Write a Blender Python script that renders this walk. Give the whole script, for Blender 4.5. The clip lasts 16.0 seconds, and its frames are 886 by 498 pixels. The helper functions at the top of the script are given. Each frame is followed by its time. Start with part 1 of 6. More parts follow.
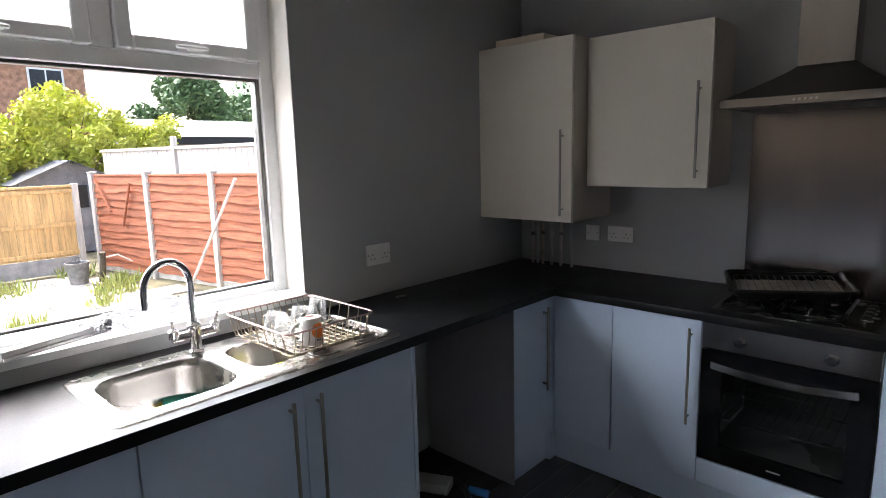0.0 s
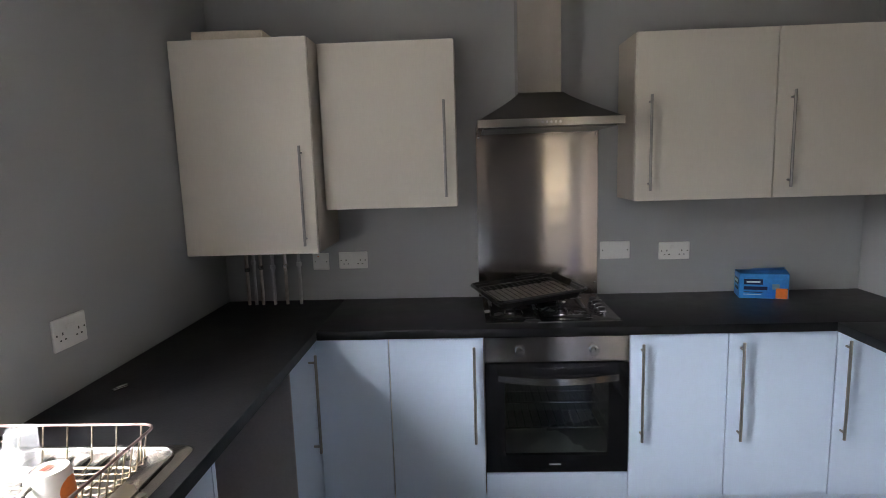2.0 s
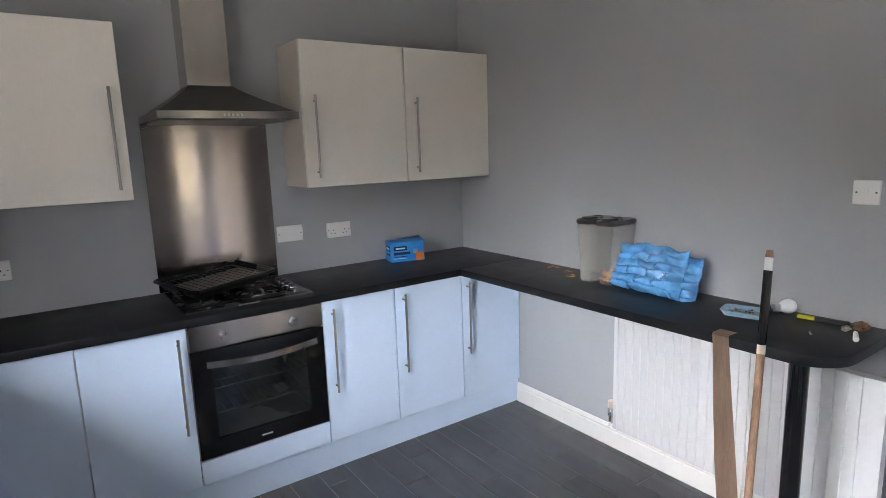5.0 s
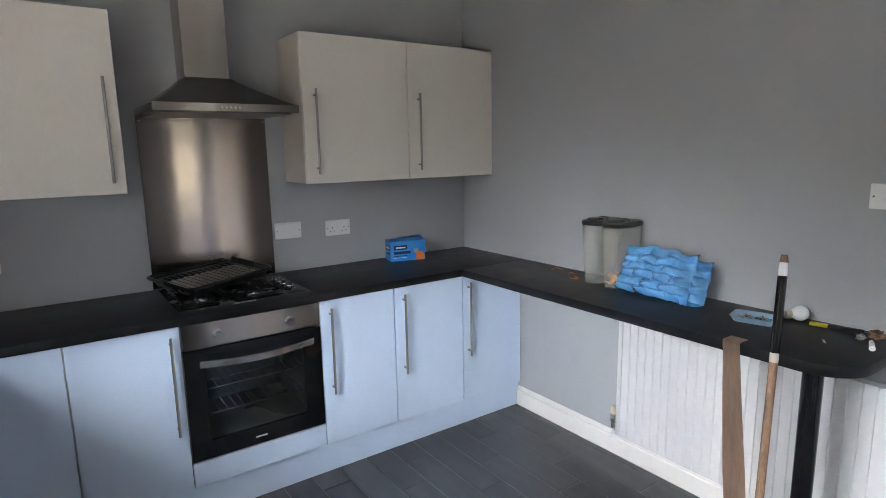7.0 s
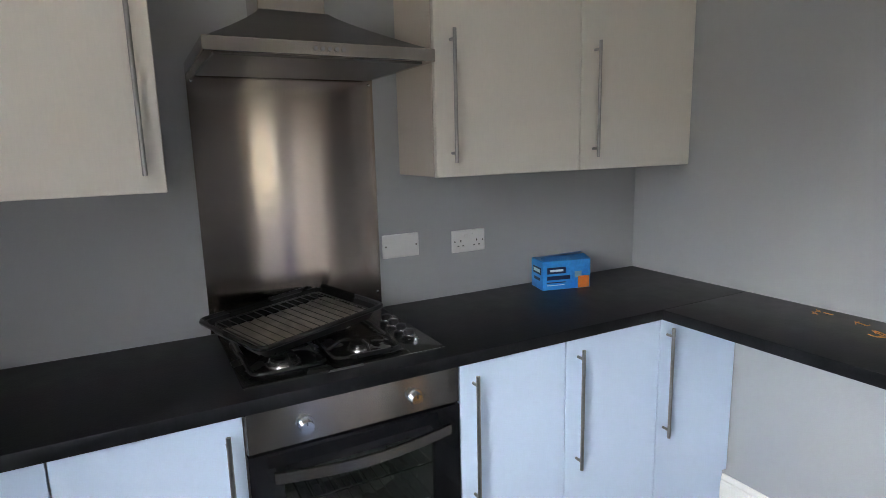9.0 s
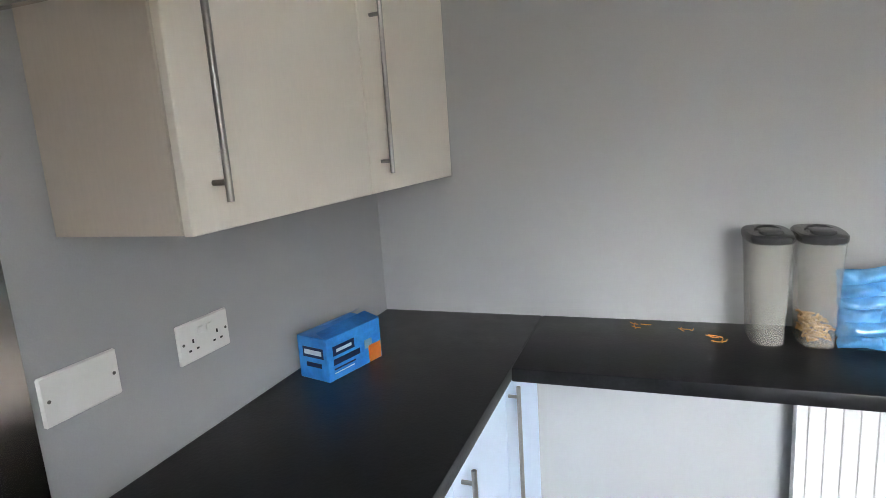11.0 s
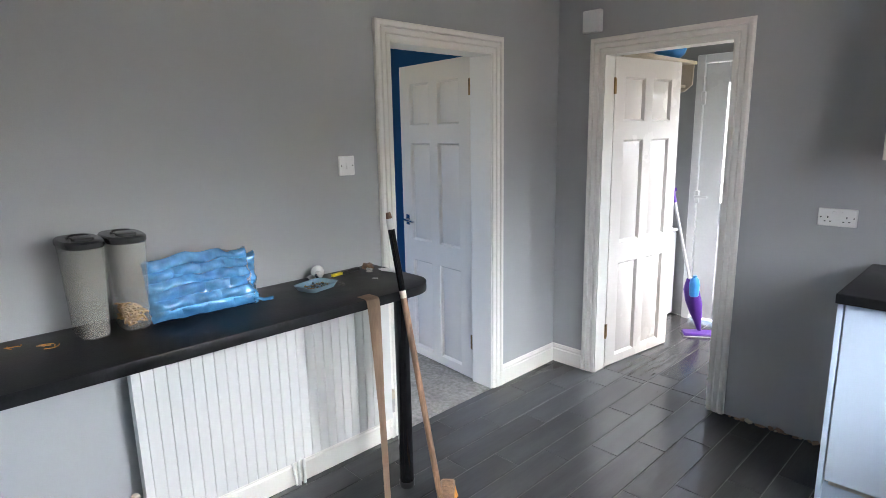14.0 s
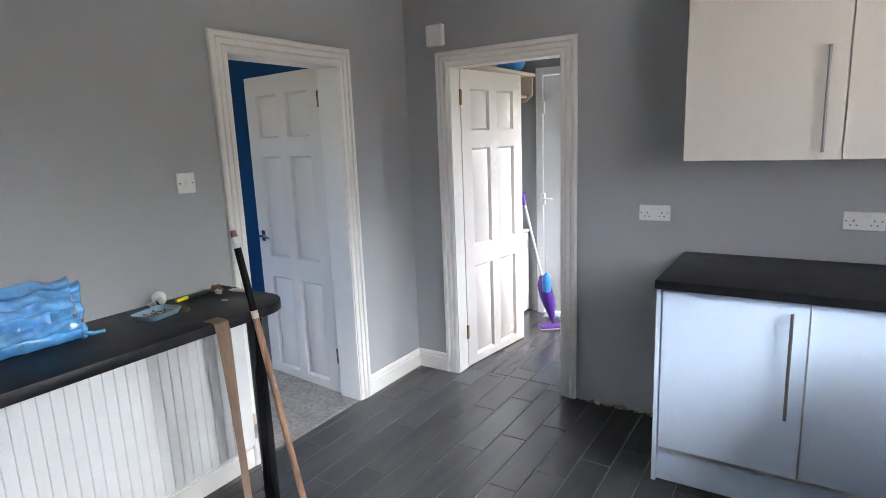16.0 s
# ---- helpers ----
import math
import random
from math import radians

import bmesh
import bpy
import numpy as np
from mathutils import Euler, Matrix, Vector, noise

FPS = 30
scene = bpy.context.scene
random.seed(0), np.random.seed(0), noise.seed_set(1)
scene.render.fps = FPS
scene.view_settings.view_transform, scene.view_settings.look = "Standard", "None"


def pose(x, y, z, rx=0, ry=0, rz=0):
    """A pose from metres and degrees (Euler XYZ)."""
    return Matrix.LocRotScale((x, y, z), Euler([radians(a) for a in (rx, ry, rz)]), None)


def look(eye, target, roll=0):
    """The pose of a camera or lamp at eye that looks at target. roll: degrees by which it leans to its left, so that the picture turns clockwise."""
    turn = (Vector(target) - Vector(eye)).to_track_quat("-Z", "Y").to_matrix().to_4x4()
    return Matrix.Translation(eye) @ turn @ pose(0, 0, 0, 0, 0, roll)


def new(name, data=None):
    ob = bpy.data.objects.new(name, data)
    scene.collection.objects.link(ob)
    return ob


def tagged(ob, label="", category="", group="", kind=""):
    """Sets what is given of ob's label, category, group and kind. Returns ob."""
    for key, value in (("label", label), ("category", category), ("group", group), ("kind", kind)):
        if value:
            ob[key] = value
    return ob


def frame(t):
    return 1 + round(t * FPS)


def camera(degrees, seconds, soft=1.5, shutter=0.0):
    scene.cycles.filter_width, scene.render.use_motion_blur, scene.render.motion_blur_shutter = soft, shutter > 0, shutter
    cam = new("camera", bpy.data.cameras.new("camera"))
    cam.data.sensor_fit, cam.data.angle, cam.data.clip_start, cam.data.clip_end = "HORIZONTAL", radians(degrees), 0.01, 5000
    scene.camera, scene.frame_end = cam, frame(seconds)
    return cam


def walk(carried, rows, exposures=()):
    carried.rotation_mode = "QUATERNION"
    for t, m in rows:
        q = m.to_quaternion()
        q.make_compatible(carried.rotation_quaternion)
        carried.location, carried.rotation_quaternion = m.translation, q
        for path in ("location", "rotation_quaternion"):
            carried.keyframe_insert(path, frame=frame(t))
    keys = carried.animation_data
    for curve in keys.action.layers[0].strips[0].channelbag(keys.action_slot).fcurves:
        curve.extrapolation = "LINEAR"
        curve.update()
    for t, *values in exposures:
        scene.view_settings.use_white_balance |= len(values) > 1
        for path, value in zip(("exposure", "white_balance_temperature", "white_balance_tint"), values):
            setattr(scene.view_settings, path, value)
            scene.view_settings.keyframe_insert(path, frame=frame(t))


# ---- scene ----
PATH = [
    (0, (2.078, -2.936, 1.57), (0.726, -1.499, 1.244), -1.5),
    (0.5, (1.788, -2.981, 1.558), (0.708, -1.33, 1.224), -1.8),
    (1, (1.58, -2.935, 1.56), (0.801, -1.121, 1.238), -1.7),
    (1.2, (1.506, -2.895, 1.573), (0.856, -1.026, 1.279), -1.7),
    (1.5, (1.437, -2.845, 1.583), (0.95, -0.927, 1.295), -1.6),
    (2, (1.234, -2.849, 1.58), (1.15, -0.872, 1.287), -1.8),
    (2.2, (1.174, -2.863, 1.578), (1.248, -0.886, 1.287), -1.7),
    (2.5, (1.164, -2.892, 1.586), (1.359, -0.925, 1.283), -1.1),
    (3, (1.095, -2.946, 1.576), (1.527, -1.019, 1.262), -0.5),
    (3.5, (0.911, -2.981, 1.567), (1.618, -1.143, 1.217), -3.1),
    (4, (0.855, -3.015, 1.563), (1.678, -1.229, 1.198), -2.3),
    (4.5, (0.857, -3.029, 1.584), (1.836, -1.323, 1.223), -1.9),
    (5, (0.862, -3.041, 1.565), (1.992, -1.427, 1.219), -1.9),
    (5.2, (0.864, -3.042, 1.565), (2.047, -1.465, 1.225), -1.8),
    (7.3, (0.904, -2.944, 1.548), (2.007, -1.313, 1.196), -0.6),
    (7.5, (0.94, -2.874, 1.544), (1.98, -1.203, 1.193), -0.6),
    (8, (1.059, -2.632, 1.55), (2.004, -0.903, 1.206), -1.2),
    (8.2, (1.084, -2.495, 1.532), (1.982, -0.739, 1.201), -1.5),
    (10.3, (1.211, -1.169, 1.481), (2.533, 0.264, 1.035), -2.3),
    (10.5, (1.252, -1.093, 1.487), (2.727, 0.189, 1.064), -3.1),
    (11, (1.314, -0.937, 1.507), (3.152, -0.241, 1.138), -3.9),
    (11.5, (1.307, -0.822, 1.499), (3.258, -0.789, 1.062), -4.3),
    (12, (1.232, -0.877, 1.499), (3.118, -1.36, 1.042), -4.2),
    (12.5, (1.154, -0.902, 1.493), (2.934, -1.691, 1.036), -3.5),
    (13, (1.112, -0.861, 1.51), (2.789, -1.878, 1.116), -3.7),
    (13.5, (1.089, -0.827, 1.507), (2.617, -2.057, 1.118), -2.4),
    (14, (1.046, -0.827, 1.506), (2.458, -2.187, 1.107), -1.1),
    (14.5, (1.026, -0.834, 1.502), (2.35, -2.274, 1.087), -1.1),
    (15, (1.006, -0.852, 1.498), (2.244, -2.363, 1.068), -1.9),
    (15.5, (0.989, -0.86, 1.506), (2.149, -2.437, 1.098), -2.3),
    (16, (0.979, -0.862, 1.512), (2.051, -2.507, 1.132), -2.3),
]
cam = camera(75.4, 16.0, soft=0.8)
walk(cam, [(t, look(eye, target, roll)) for t, eye, target, roll in PATH],
     [(0.0, 3.57, 6400, 13), (1.0, 3.60, 6500, 13), (1.5, 3.95, 6600, 13), (2.0, 4.43, 6550, 13), (3.0, 4.76, 6450, 13), (5.0, 4.78, 6350, 13), (8.0, 4.60, 6250, 11), (10.5, 5.26, 6550, 10), (11.5, 5.36, 6400, 10),
      (12.5, 5.03, 6300, 10), (14.0, 4.85, 6300, 10), (16.0, 4.78, 6250, 11)])


# ---- light ----
world = bpy.data.worlds.new("sky")
scene.world = world
world.use_nodes = True
wn = world.node_tree
sky = wn.nodes.new("ShaderNodeTexSky")
sky.sky_type, sky.sun_disc = "NISHITA", False
sky.sun_elevation, sky.sun_rotation = radians(58), radians(270)
sky.dust_density, sky.air_density, sky.ozone_density = 5.0, 0.7, 0.2
wn.links.new(sky.outputs[0], wn.nodes["Background"].inputs[0])
wn.nodes["Background"].inputs[1].default_value = 0.07
sun = new("sun", bpy.data.lights.new("sun", "SUN"))
sun.data.energy, sun.data.angle, sun.data.color = 1.5, radians(96), (0.94, 0.985, 1.0)
sun.matrix_world = look((-20, -4.5, 30), (0, 0, 0))

# ---- materials ----
def nodes_of(name):
    m = bpy.data.materials.new(name)
    m.use_nodes = True
    return m, m.node_tree, m.node_tree.nodes["Principled BSDF"]


def mat(name, color, rough=0.5, metal=0.0, var=0.08, scale=2.5, fine=90.0, bump=0.1, stretch=(1, 1, 1), random_var=0.0,
        second=None, spots=0.0, coat=0.0, aniso=0.0, aniso_turn=0.0, spec=0.5, alpha=1.0, trans=0.0, ior=1.45, rough_var=0.12):
    """Two scales of variation: broad patches in colour and roughness, fine grain in relief."""
    m, nt, b = nodes_of(name)
    N, L = nt.nodes.new, nt.links.new
    tc = N("ShaderNodeTexCoord")
    mp = N("ShaderNodeMapping")
    mp.inputs["Scale"].default_value = stretch
    L(tc.outputs["Object"], mp.inputs[0])
    info = N("ShaderNodeObjectInfo")
    off = N("ShaderNodeVectorMath")
    off.operation = "SCALE"
    comb = N("ShaderNodeCombineXYZ")
    for i in range(3):
        L(info.outputs["Random"], comb.inputs[i])
    L(comb.outputs[0], off.inputs[0])
    off.inputs["Scale"].default_value = 17.0 if random_var else 0.0
    add = N("ShaderNodeVectorMath")
    L(mp.outputs[0], add.inputs[0])
    L(off.outputs[0], add.inputs[1])
    big = N("ShaderNodeTexNoise")
    big.inputs["Scale"].default_value, big.inputs["Detail"].default_value = scale, 6
    L(add.outputs[0], big.inputs["Vector"])
    small = N("ShaderNodeTexNoise")
    small.inputs["Scale"].default_value, small.inputs["Detail"].default_value = fine, 4
    L(add.outputs[0], small.inputs["Vector"])
    ramp = N("ShaderNodeMix")
    ramp.data_type = "RGBA"
    c = Vector(color)
    two = Vector(second) if second else c * (1 - 2.2 * var)
    ramp.inputs["A"].default_value = (*two, 1)
    ramp.inputs["B"].default_value = (*(c * (1 + (0 if second else var))), 1)
    mr = N("ShaderNodeMapRange")
    mr.inputs["From Min"].default_value, mr.inputs["From Max"].default_value = 0.3, 0.7
    L(big.outputs["Fac"], mr.inputs["Value"])
    L(mr.outputs[0], ramp.inputs["Factor"])
    col = ramp.outputs["Result"]
    g = N("ShaderNodeMix")
    g.data_type, g.blend_type = "RGBA", "MULTIPLY"
    g.inputs["Factor"].default_value = min(1, var * 3)
    L(col, g.inputs["A"])
    gr = N("ShaderNodeMapRange")
    gr.inputs["From Min"].default_value, gr.inputs["From Max"].default_value = 0.25, 0.75
    gr.inputs["To Min"].default_value, gr.inputs["To Max"].default_value = 0.6, 1.25
    L(small.outputs["Fac"], gr.inputs["Value"])
    L(gr.outputs[0], g.inputs["B"])
    col = g.outputs["Result"]
    if random_var:
        h = N("ShaderNodeHueSaturation")
        v = N("ShaderNodeMapRange")
        v.inputs["To Min"].default_value, v.inputs["To Max"].default_value = 1 - random_var, 1 + random_var
        L(info.outputs["Random"], v.inputs["Value"])
        L(v.outputs[0], h.inputs["Value"])
        L(col, h.inputs["Color"])
        col = h.outputs[0]
    if spots:
        vn = N("ShaderNodeTexNoise")
        vn.inputs["Scale"].default_value, vn.inputs["Detail"].default_value = 9, 8
        L(add.outputs[0], vn.inputs["Vector"])
        sm = N("ShaderNodeMapRange")
        sm.inputs["From Min"].default_value, sm.inputs["From Max"].default_value = 0.62, 0.72
        sm.inputs["To Max"].default_value = spots
        L(vn.outputs["Fac"], sm.inputs["Value"])
        mx = N("ShaderNodeMix")
        mx.data_type = "RGBA"
        L(sm.outputs[0], mx.inputs["Factor"])
        L(col, mx.inputs["A"])
        mx.inputs["B"].default_value = (*(c * 0.45), 1)
        col = mx.outputs["Result"]
    L(col, b.inputs["Base Color"])
    rr = N("ShaderNodeMapRange")
    rr.inputs["To Min"].default_value, rr.inputs["To Max"].default_value = max(0.02, rough - rough_var), min(1, rough + rough_var)
    L(big.outputs["Fac"], rr.inputs["Value"])
    L(rr.outputs[0], b.inputs["Roughness"])
    b.inputs["Metallic"].default_value, b.inputs["Coat Weight"].default_value = metal, coat
    b.inputs["Specular IOR Level"].default_value = spec
    b.inputs["Alpha"].default_value = alpha
    b.inputs["Transmission Weight"].default_value, b.inputs["IOR"].default_value = trans, ior
    if aniso:
        b.inputs["Anisotropic"].default_value = aniso
        tg = N("ShaderNodeTangent")
        tg.direction_type, tg.axis = "RADIAL", "Z"
        L(tg.outputs[0], b.inputs["Tangent"])
        b.inputs["Anisotropic Rotation"].default_value = aniso_turn
    if bump:
        bp = N("ShaderNodeBump")
        bp.inputs["Strength"].default_value, bp.inputs["Distance"].default_value = bump, 0.002
        L(small.outputs["Fac"], bp.inputs["Height"])
        L(bp.outputs[0], b.inputs["Normal"])
    return m


M = {
    "wall": mat("grey_wall_paint", (0.402, 0.411, 0.413), 0.75, var=0.025, scale=1.3, fine=260, bump=0.18),
    "ceiling": mat("ceiling_paint", (0.78, 0.75, 0.70), 0.85, var=0.03, fine=160, bump=0.15),
    "white": mat("white_gloss_paint", (0.82, 0.795, 0.745), 0.34, var=0.008, scale=4, fine=40, bump=0.02, rough_var=0.05, spots=0.05),
    "warm_white": mat("warm_white_gloss_paint", (0.83, 0.78, 0.735), 0.25, var=0.008, scale=4, fine=40, bump=0.06),
    "upvc": mat("white_upvc", (0.82, 0.83, 0.83), 0.3, var=0.02, fine=60, bump=0.03),
    "blue_wall": mat("deep_blue_wall_paint", (0.004, 0.075, 0.22), 0.7, var=0.05, fine=240, bump=0.15),
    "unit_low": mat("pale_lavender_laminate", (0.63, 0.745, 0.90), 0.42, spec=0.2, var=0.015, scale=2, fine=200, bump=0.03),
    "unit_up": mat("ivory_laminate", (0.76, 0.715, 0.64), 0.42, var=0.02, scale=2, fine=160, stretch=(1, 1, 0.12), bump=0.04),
    # the sides' darker, warmer look beside the doors is put into the colour
    "unit_side": mat("darkened_beige_side", (0.56, 0.50, 0.43), 0.45, var=0.03, scale=2, fine=160, stretch=(1, 1, 0.12), bump=0.04),
    "radiator": mat("white_radiator_enamel", (0.67, 0.665, 0.65), 0.38, var=0.015, scale=3, fine=30, bump=0.02),
    "ivory_paint": mat("ivory_gloss_paint", (0.84, 0.79, 0.71), 0.22, var=0.012, scale=4, fine=40, bump=0.0, rough_var=0.03),
    "carcass": mat("white_chipboard", (0.72, 0.71, 0.69), 0.5, var=0.03),
    "worktop": mat("black_slate_laminate", (0.011, 0.011, 0.0125), 0.40, var=0.25, scale=14, fine=120, bump=0.2, rough_var=0.08, spec=0.3),
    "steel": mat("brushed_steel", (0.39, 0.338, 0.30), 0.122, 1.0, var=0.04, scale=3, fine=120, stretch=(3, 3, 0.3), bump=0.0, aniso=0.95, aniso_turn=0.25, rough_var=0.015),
    # paler copy of steel; the brighter hood and oven look is in the colour
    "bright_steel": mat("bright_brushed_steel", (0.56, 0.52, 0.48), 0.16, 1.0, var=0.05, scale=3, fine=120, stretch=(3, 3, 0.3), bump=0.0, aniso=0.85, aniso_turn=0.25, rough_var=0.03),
    "handle_steel": mat("handle_steel", (0.36, 0.35, 0.34), 0.36, 1.0, var=0.06, scale=6, fine=140, bump=0.03),
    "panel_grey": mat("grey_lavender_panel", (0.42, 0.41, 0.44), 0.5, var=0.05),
    "inox": mat("satin_steel", (0.50, 0.485, 0.465), 0.27, 1.0, var=0.03, scale=6, fine=140, bump=0.03, rough_var=0.03),
    "chrome": mat("chrome", (0.75, 0.75, 0.76), 0.08, 1.0, var=0.03, bump=0.0, rough_var=0.04),
    "black_gloss": mat("black_glass", (0.008, 0.008, 0.009), 0.07, var=0.1, bump=0.0, rough_var=0.04),
    "black_enamel": mat("black_enamel", (0.012, 0.012, 0.012), 0.28, var=0.2, fine=60, bump=0.15),
    "oven_grey": mat("grey_oven_enamel", (0.10, 0.105, 0.10), 0.3, var=0.15, fine=60),
    "black": mat("black_plastic", (0.015, 0.015, 0.016), 0.4, var=0.15, bump=0.1),
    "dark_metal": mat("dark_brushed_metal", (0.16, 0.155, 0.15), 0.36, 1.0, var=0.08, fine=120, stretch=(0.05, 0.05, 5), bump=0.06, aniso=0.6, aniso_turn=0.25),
    "hob_steel": mat("dark_hob_steel", (0.10, 0.094, 0.088), 0.26, 1.0, var=0.1, scale=8, fine=120, bump=0.03),
    "brass": mat("brass", (0.30, 0.195, 0.085), 0.32, 1.0, var=0.2, scale=30),
    "copper": mat("dull_copper_pipe", (0.60, 0.54, 0.49), 0.45, 0.5, var=0.15, scale=20),
    "plate": mat("white_socket_plastic", (0.80, 0.80, 0.77), 0.3, var=0.01, bump=0.02),
    "dark_hole": mat("dark_recess", (0.02, 0.02, 0.02), 0.6),
    "tile": mat("dark_wood_effect_tile", (0.066, 0.066, 0.069), 0.21, spec=0.65, var=0.08, scale=3.0, fine=26, stretch=(5, 0.5, 5), bump=0.025, random_var=0.13, rough_var=0.04),
    "grout": mat("dusty_grey_grout", (0.15, 0.148, 0.145), 0.9, var=0.2, scale=6, fine=150, bump=0.3),
    "screed": mat("bare_dusty_screed", (0.42, 0.40, 0.37), 0.9, var=0.3, scale=9, fine=45, bump=0.6, spots=0.9, second=(0.27, 0.26, 0.245)),
    "scourer": mat("green_scourer_pad", (0.02, 0.22, 0.15), 0.9, var=0.15, fine=150, bump=0.6),
    "wood": mat("weathered_handle_wood", (0.30, 0.175, 0.105), 0.6, var=0.25, scale=8, fine=60, stretch=(4, 4, 0.6), bump=0.3, spots=0.8),
    "batten": mat("brown_board_edge", (0.36, 0.24, 0.165), 0.6, var=0.12, scale=6, fine=70, stretch=(4, 4, 0.4), bump=0.2),
    "cream": mat("cream_board", (0.66, 0.58, 0.46), 0.7, var=0.06),
    "blue_card": mat("blue_printed_card", (0.02, 0.20, 0.62), 0.35, var=0.12, scale=10, bump=0.05, second=(0.05, 0.33, 0.75)),
    "navy": mat("navy_print", (0.01, 0.02, 0.09), 0.4, bump=0),
    "orange": mat("orange_print", (0.75, 0.20, 0.03), 0.4, bump=0),
    "white_print": mat("white_print", (0.8, 0.82, 0.85), 0.4, bump=0),
    "tub": mat("frosted_clear_plastic", (0.46, 0.445, 0.39), 0.16, var=0.02, bump=0.0, alpha=0.25, rough_var=0.03),
    "lid": mat("dark_grey_lid_plastic", (0.035, 0.035, 0.038), 0.25, var=0.1),
    "pasta": mat("dry_pasta", (0.78, 0.36, 0.08), 0.55, var=0.2, scale=30),
    "blue_film": mat("blue_air_pillow_film", (0.13, 0.45, 0.86), 0.06, var=0.14, scale=16, fine=45, bump=0.02, alpha=0.82, spec=1.0, ior=2.0, coat=1.0, rough_var=0.02),
    "pale_blue": mat("pale_blue_plastic", (0.23, 0.34, 0.42), 0.35, var=0.08),
    "ceramic": mat("white_glazed_ceramic", (0.80, 0.79, 0.76), 0.15, var=0.02, bump=0.02),
    "foil": mat("crumpled_foil", (0.56, 0.54, 0.50), 0.34, 1.0, var=0.1, scale=30, fine=35, bump=0.9),
    "polythene": mat("clear_polythene", (0.88, 0.88, 0.9), 0.15, var=0.05, fine=50, bump=0.4, trans=0.85, ior=1.15),
    "yellow": mat("yellow_plastic", (0.72, 0.62, 0.03), 0.4),
    "purple": mat("purple_plastic", (0.10, 0.03, 0.30), 0.35, var=0.06),
    "mop_blue": mat("blue_plastic", (0.06, 0.30, 0.75), 0.3, var=0.06),
    "grey_plastic": mat("light_grey_plastic", (0.55, 0.55, 0.56), 0.4),
    "fence_red": mat("red_brown_stained_timber", (0.38, 0.13, 0.065), 0.8, var=0.2, scale=5, fine=40, stretch=(0.5, 0.5, 6), bump=0.5, random_var=0.15),
    "fence_yellow": mat("new_yellow_timber", (0.76, 0.49, 0.21), 0.75, var=0.14, scale=4, fine=30, stretch=(5, 5, 0.5), bump=0.4, random_var=0.1),
    "fence_pale": mat("bleached_timber", (0.60, 0.55, 0.49), 0.8, var=0.12, scale=4, fine=40, stretch=(5, 5, 0.5), bump=0.4),
    "concrete": mat("concrete", (0.52, 0.49, 0.44), 0.9, var=0.15, scale=6, fine=60, bump=0.5),
    "paving": mat("pale_paving_slab", (0.42, 0.39, 0.345), 0.85, var=0.15, scale=5, fine=60, bump=0.5, random_var=0.12),
    "earth": mat("earth_and_moss", (0.16, 0.14, 0.08), 0.95, var=0.3, scale=3, fine=30, bump=0.8),
    "brick": mat("house_brick", (0.48, 0.27, 0.18), 0.85, var=0.2, scale=5, fine=40, bump=0.4),
    "felt": mat("grey_roof_felt", (0.32, 0.33, 0.34), 0.85, var=0.12, scale=3, fine=60, bump=0.4),
    "slate": mat("grey_roof_tiles", (0.22, 0.22, 0.23), 0.8, var=0.2, scale=3, fine=30, bump=0.5),
    "leaf_lime": mat("lime_green_leaves", (0.50, 0.56, 0.07), 0.6, var=0.3, scale=3, fine=12, bump=0, second=(0.62, 0.62, 0.16)),
    "leaf_dark": mat("dark_green_leaves", (0.14, 0.23, 0.10), 0.6, var=0.3, scale=3, fine=12, bump=0),
    "weed": mat("weed_leaves", (0.24, 0.30, 0.07), 0.6, var=0.3, scale=3, fine=12, bump=0, second=(0.40, 0.38, 0.12)),
    "rack_wire": mat("tarnished_rack_wire", (0.40, 0.34, 0.26), 0.4, 1.0, var=0.2, scale=30, fine=90, bump=0.05),
    "rack_rim": mat("pinkish_rack_rim", (0.50, 0.36, 0.34), 0.34, 1.0, var=0.12, scale=20, bump=0.03),
    "red_mark": mat("red_brown_print", (0.22, 0.045, 0.025), 0.4, bump=0),
    "pot_grey": mat("weathered_grey_pot", (0.24, 0.235, 0.22), 0.8, var=0.2, scale=12, fine=60, bump=0.4),
    "bark": mat("bark", (0.12, 0.09, 0.06), 0.9, var=0.25, fine=30, bump=0.7),
}


def glass_mat(name, tint=(1, 1, 1), rough=0.0, ior=1.45):
    m, nt, b = nodes_of(name)
    b.inputs["Base Color"].default_value = (*tint, 1)
    b.inputs["Roughness"].default_value, b.inputs["Transmission Weight"].default_value, b.inputs["IOR"].default_value = rough, 1, ior
    return m


M["glass"] = glass_mat("window_glass", ior=1.05)
M["tumbler"] = mat("clear_drinking_glass", (0.84, 0.86, 0.87), 0.05, var=0.01, bump=0.0, alpha=0.22, rough_var=0.02)
M["oven_glass"] = glass_mat("dark_oven_glass", (0.68, 0.72, 0.68), 0.01)


# ---- building helpers ----
def box(bm, x0, x1, y0, y1, z0, z1, bevel=0.0, seg=1):
    """A box between two corners, its edges rounded by bevel."""
    r = bmesh.ops.create_cube(bm, size=1, matrix=Matrix.Translation(((x0 + x1) / 2, (y0 + y1) / 2, (z0 + z1) / 2))
                              @ Matrix.Diagonal((abs(x1 - x0), abs(y1 - y0), abs(z1 - z0), 1)))
    if bevel:
        es = list({e for v in r["verts"] for e in v.link_edges})
        bmesh.ops.bevel(bm, geom=es, offset=bevel, segments=seg, affect="EDGES", profile=0.5)
    return bm


def boxes(*rows, bevel=0.0):
    bm = bmesh.new()
    for r in rows:
        box(bm, *r, bevel=bevel)
    return bm


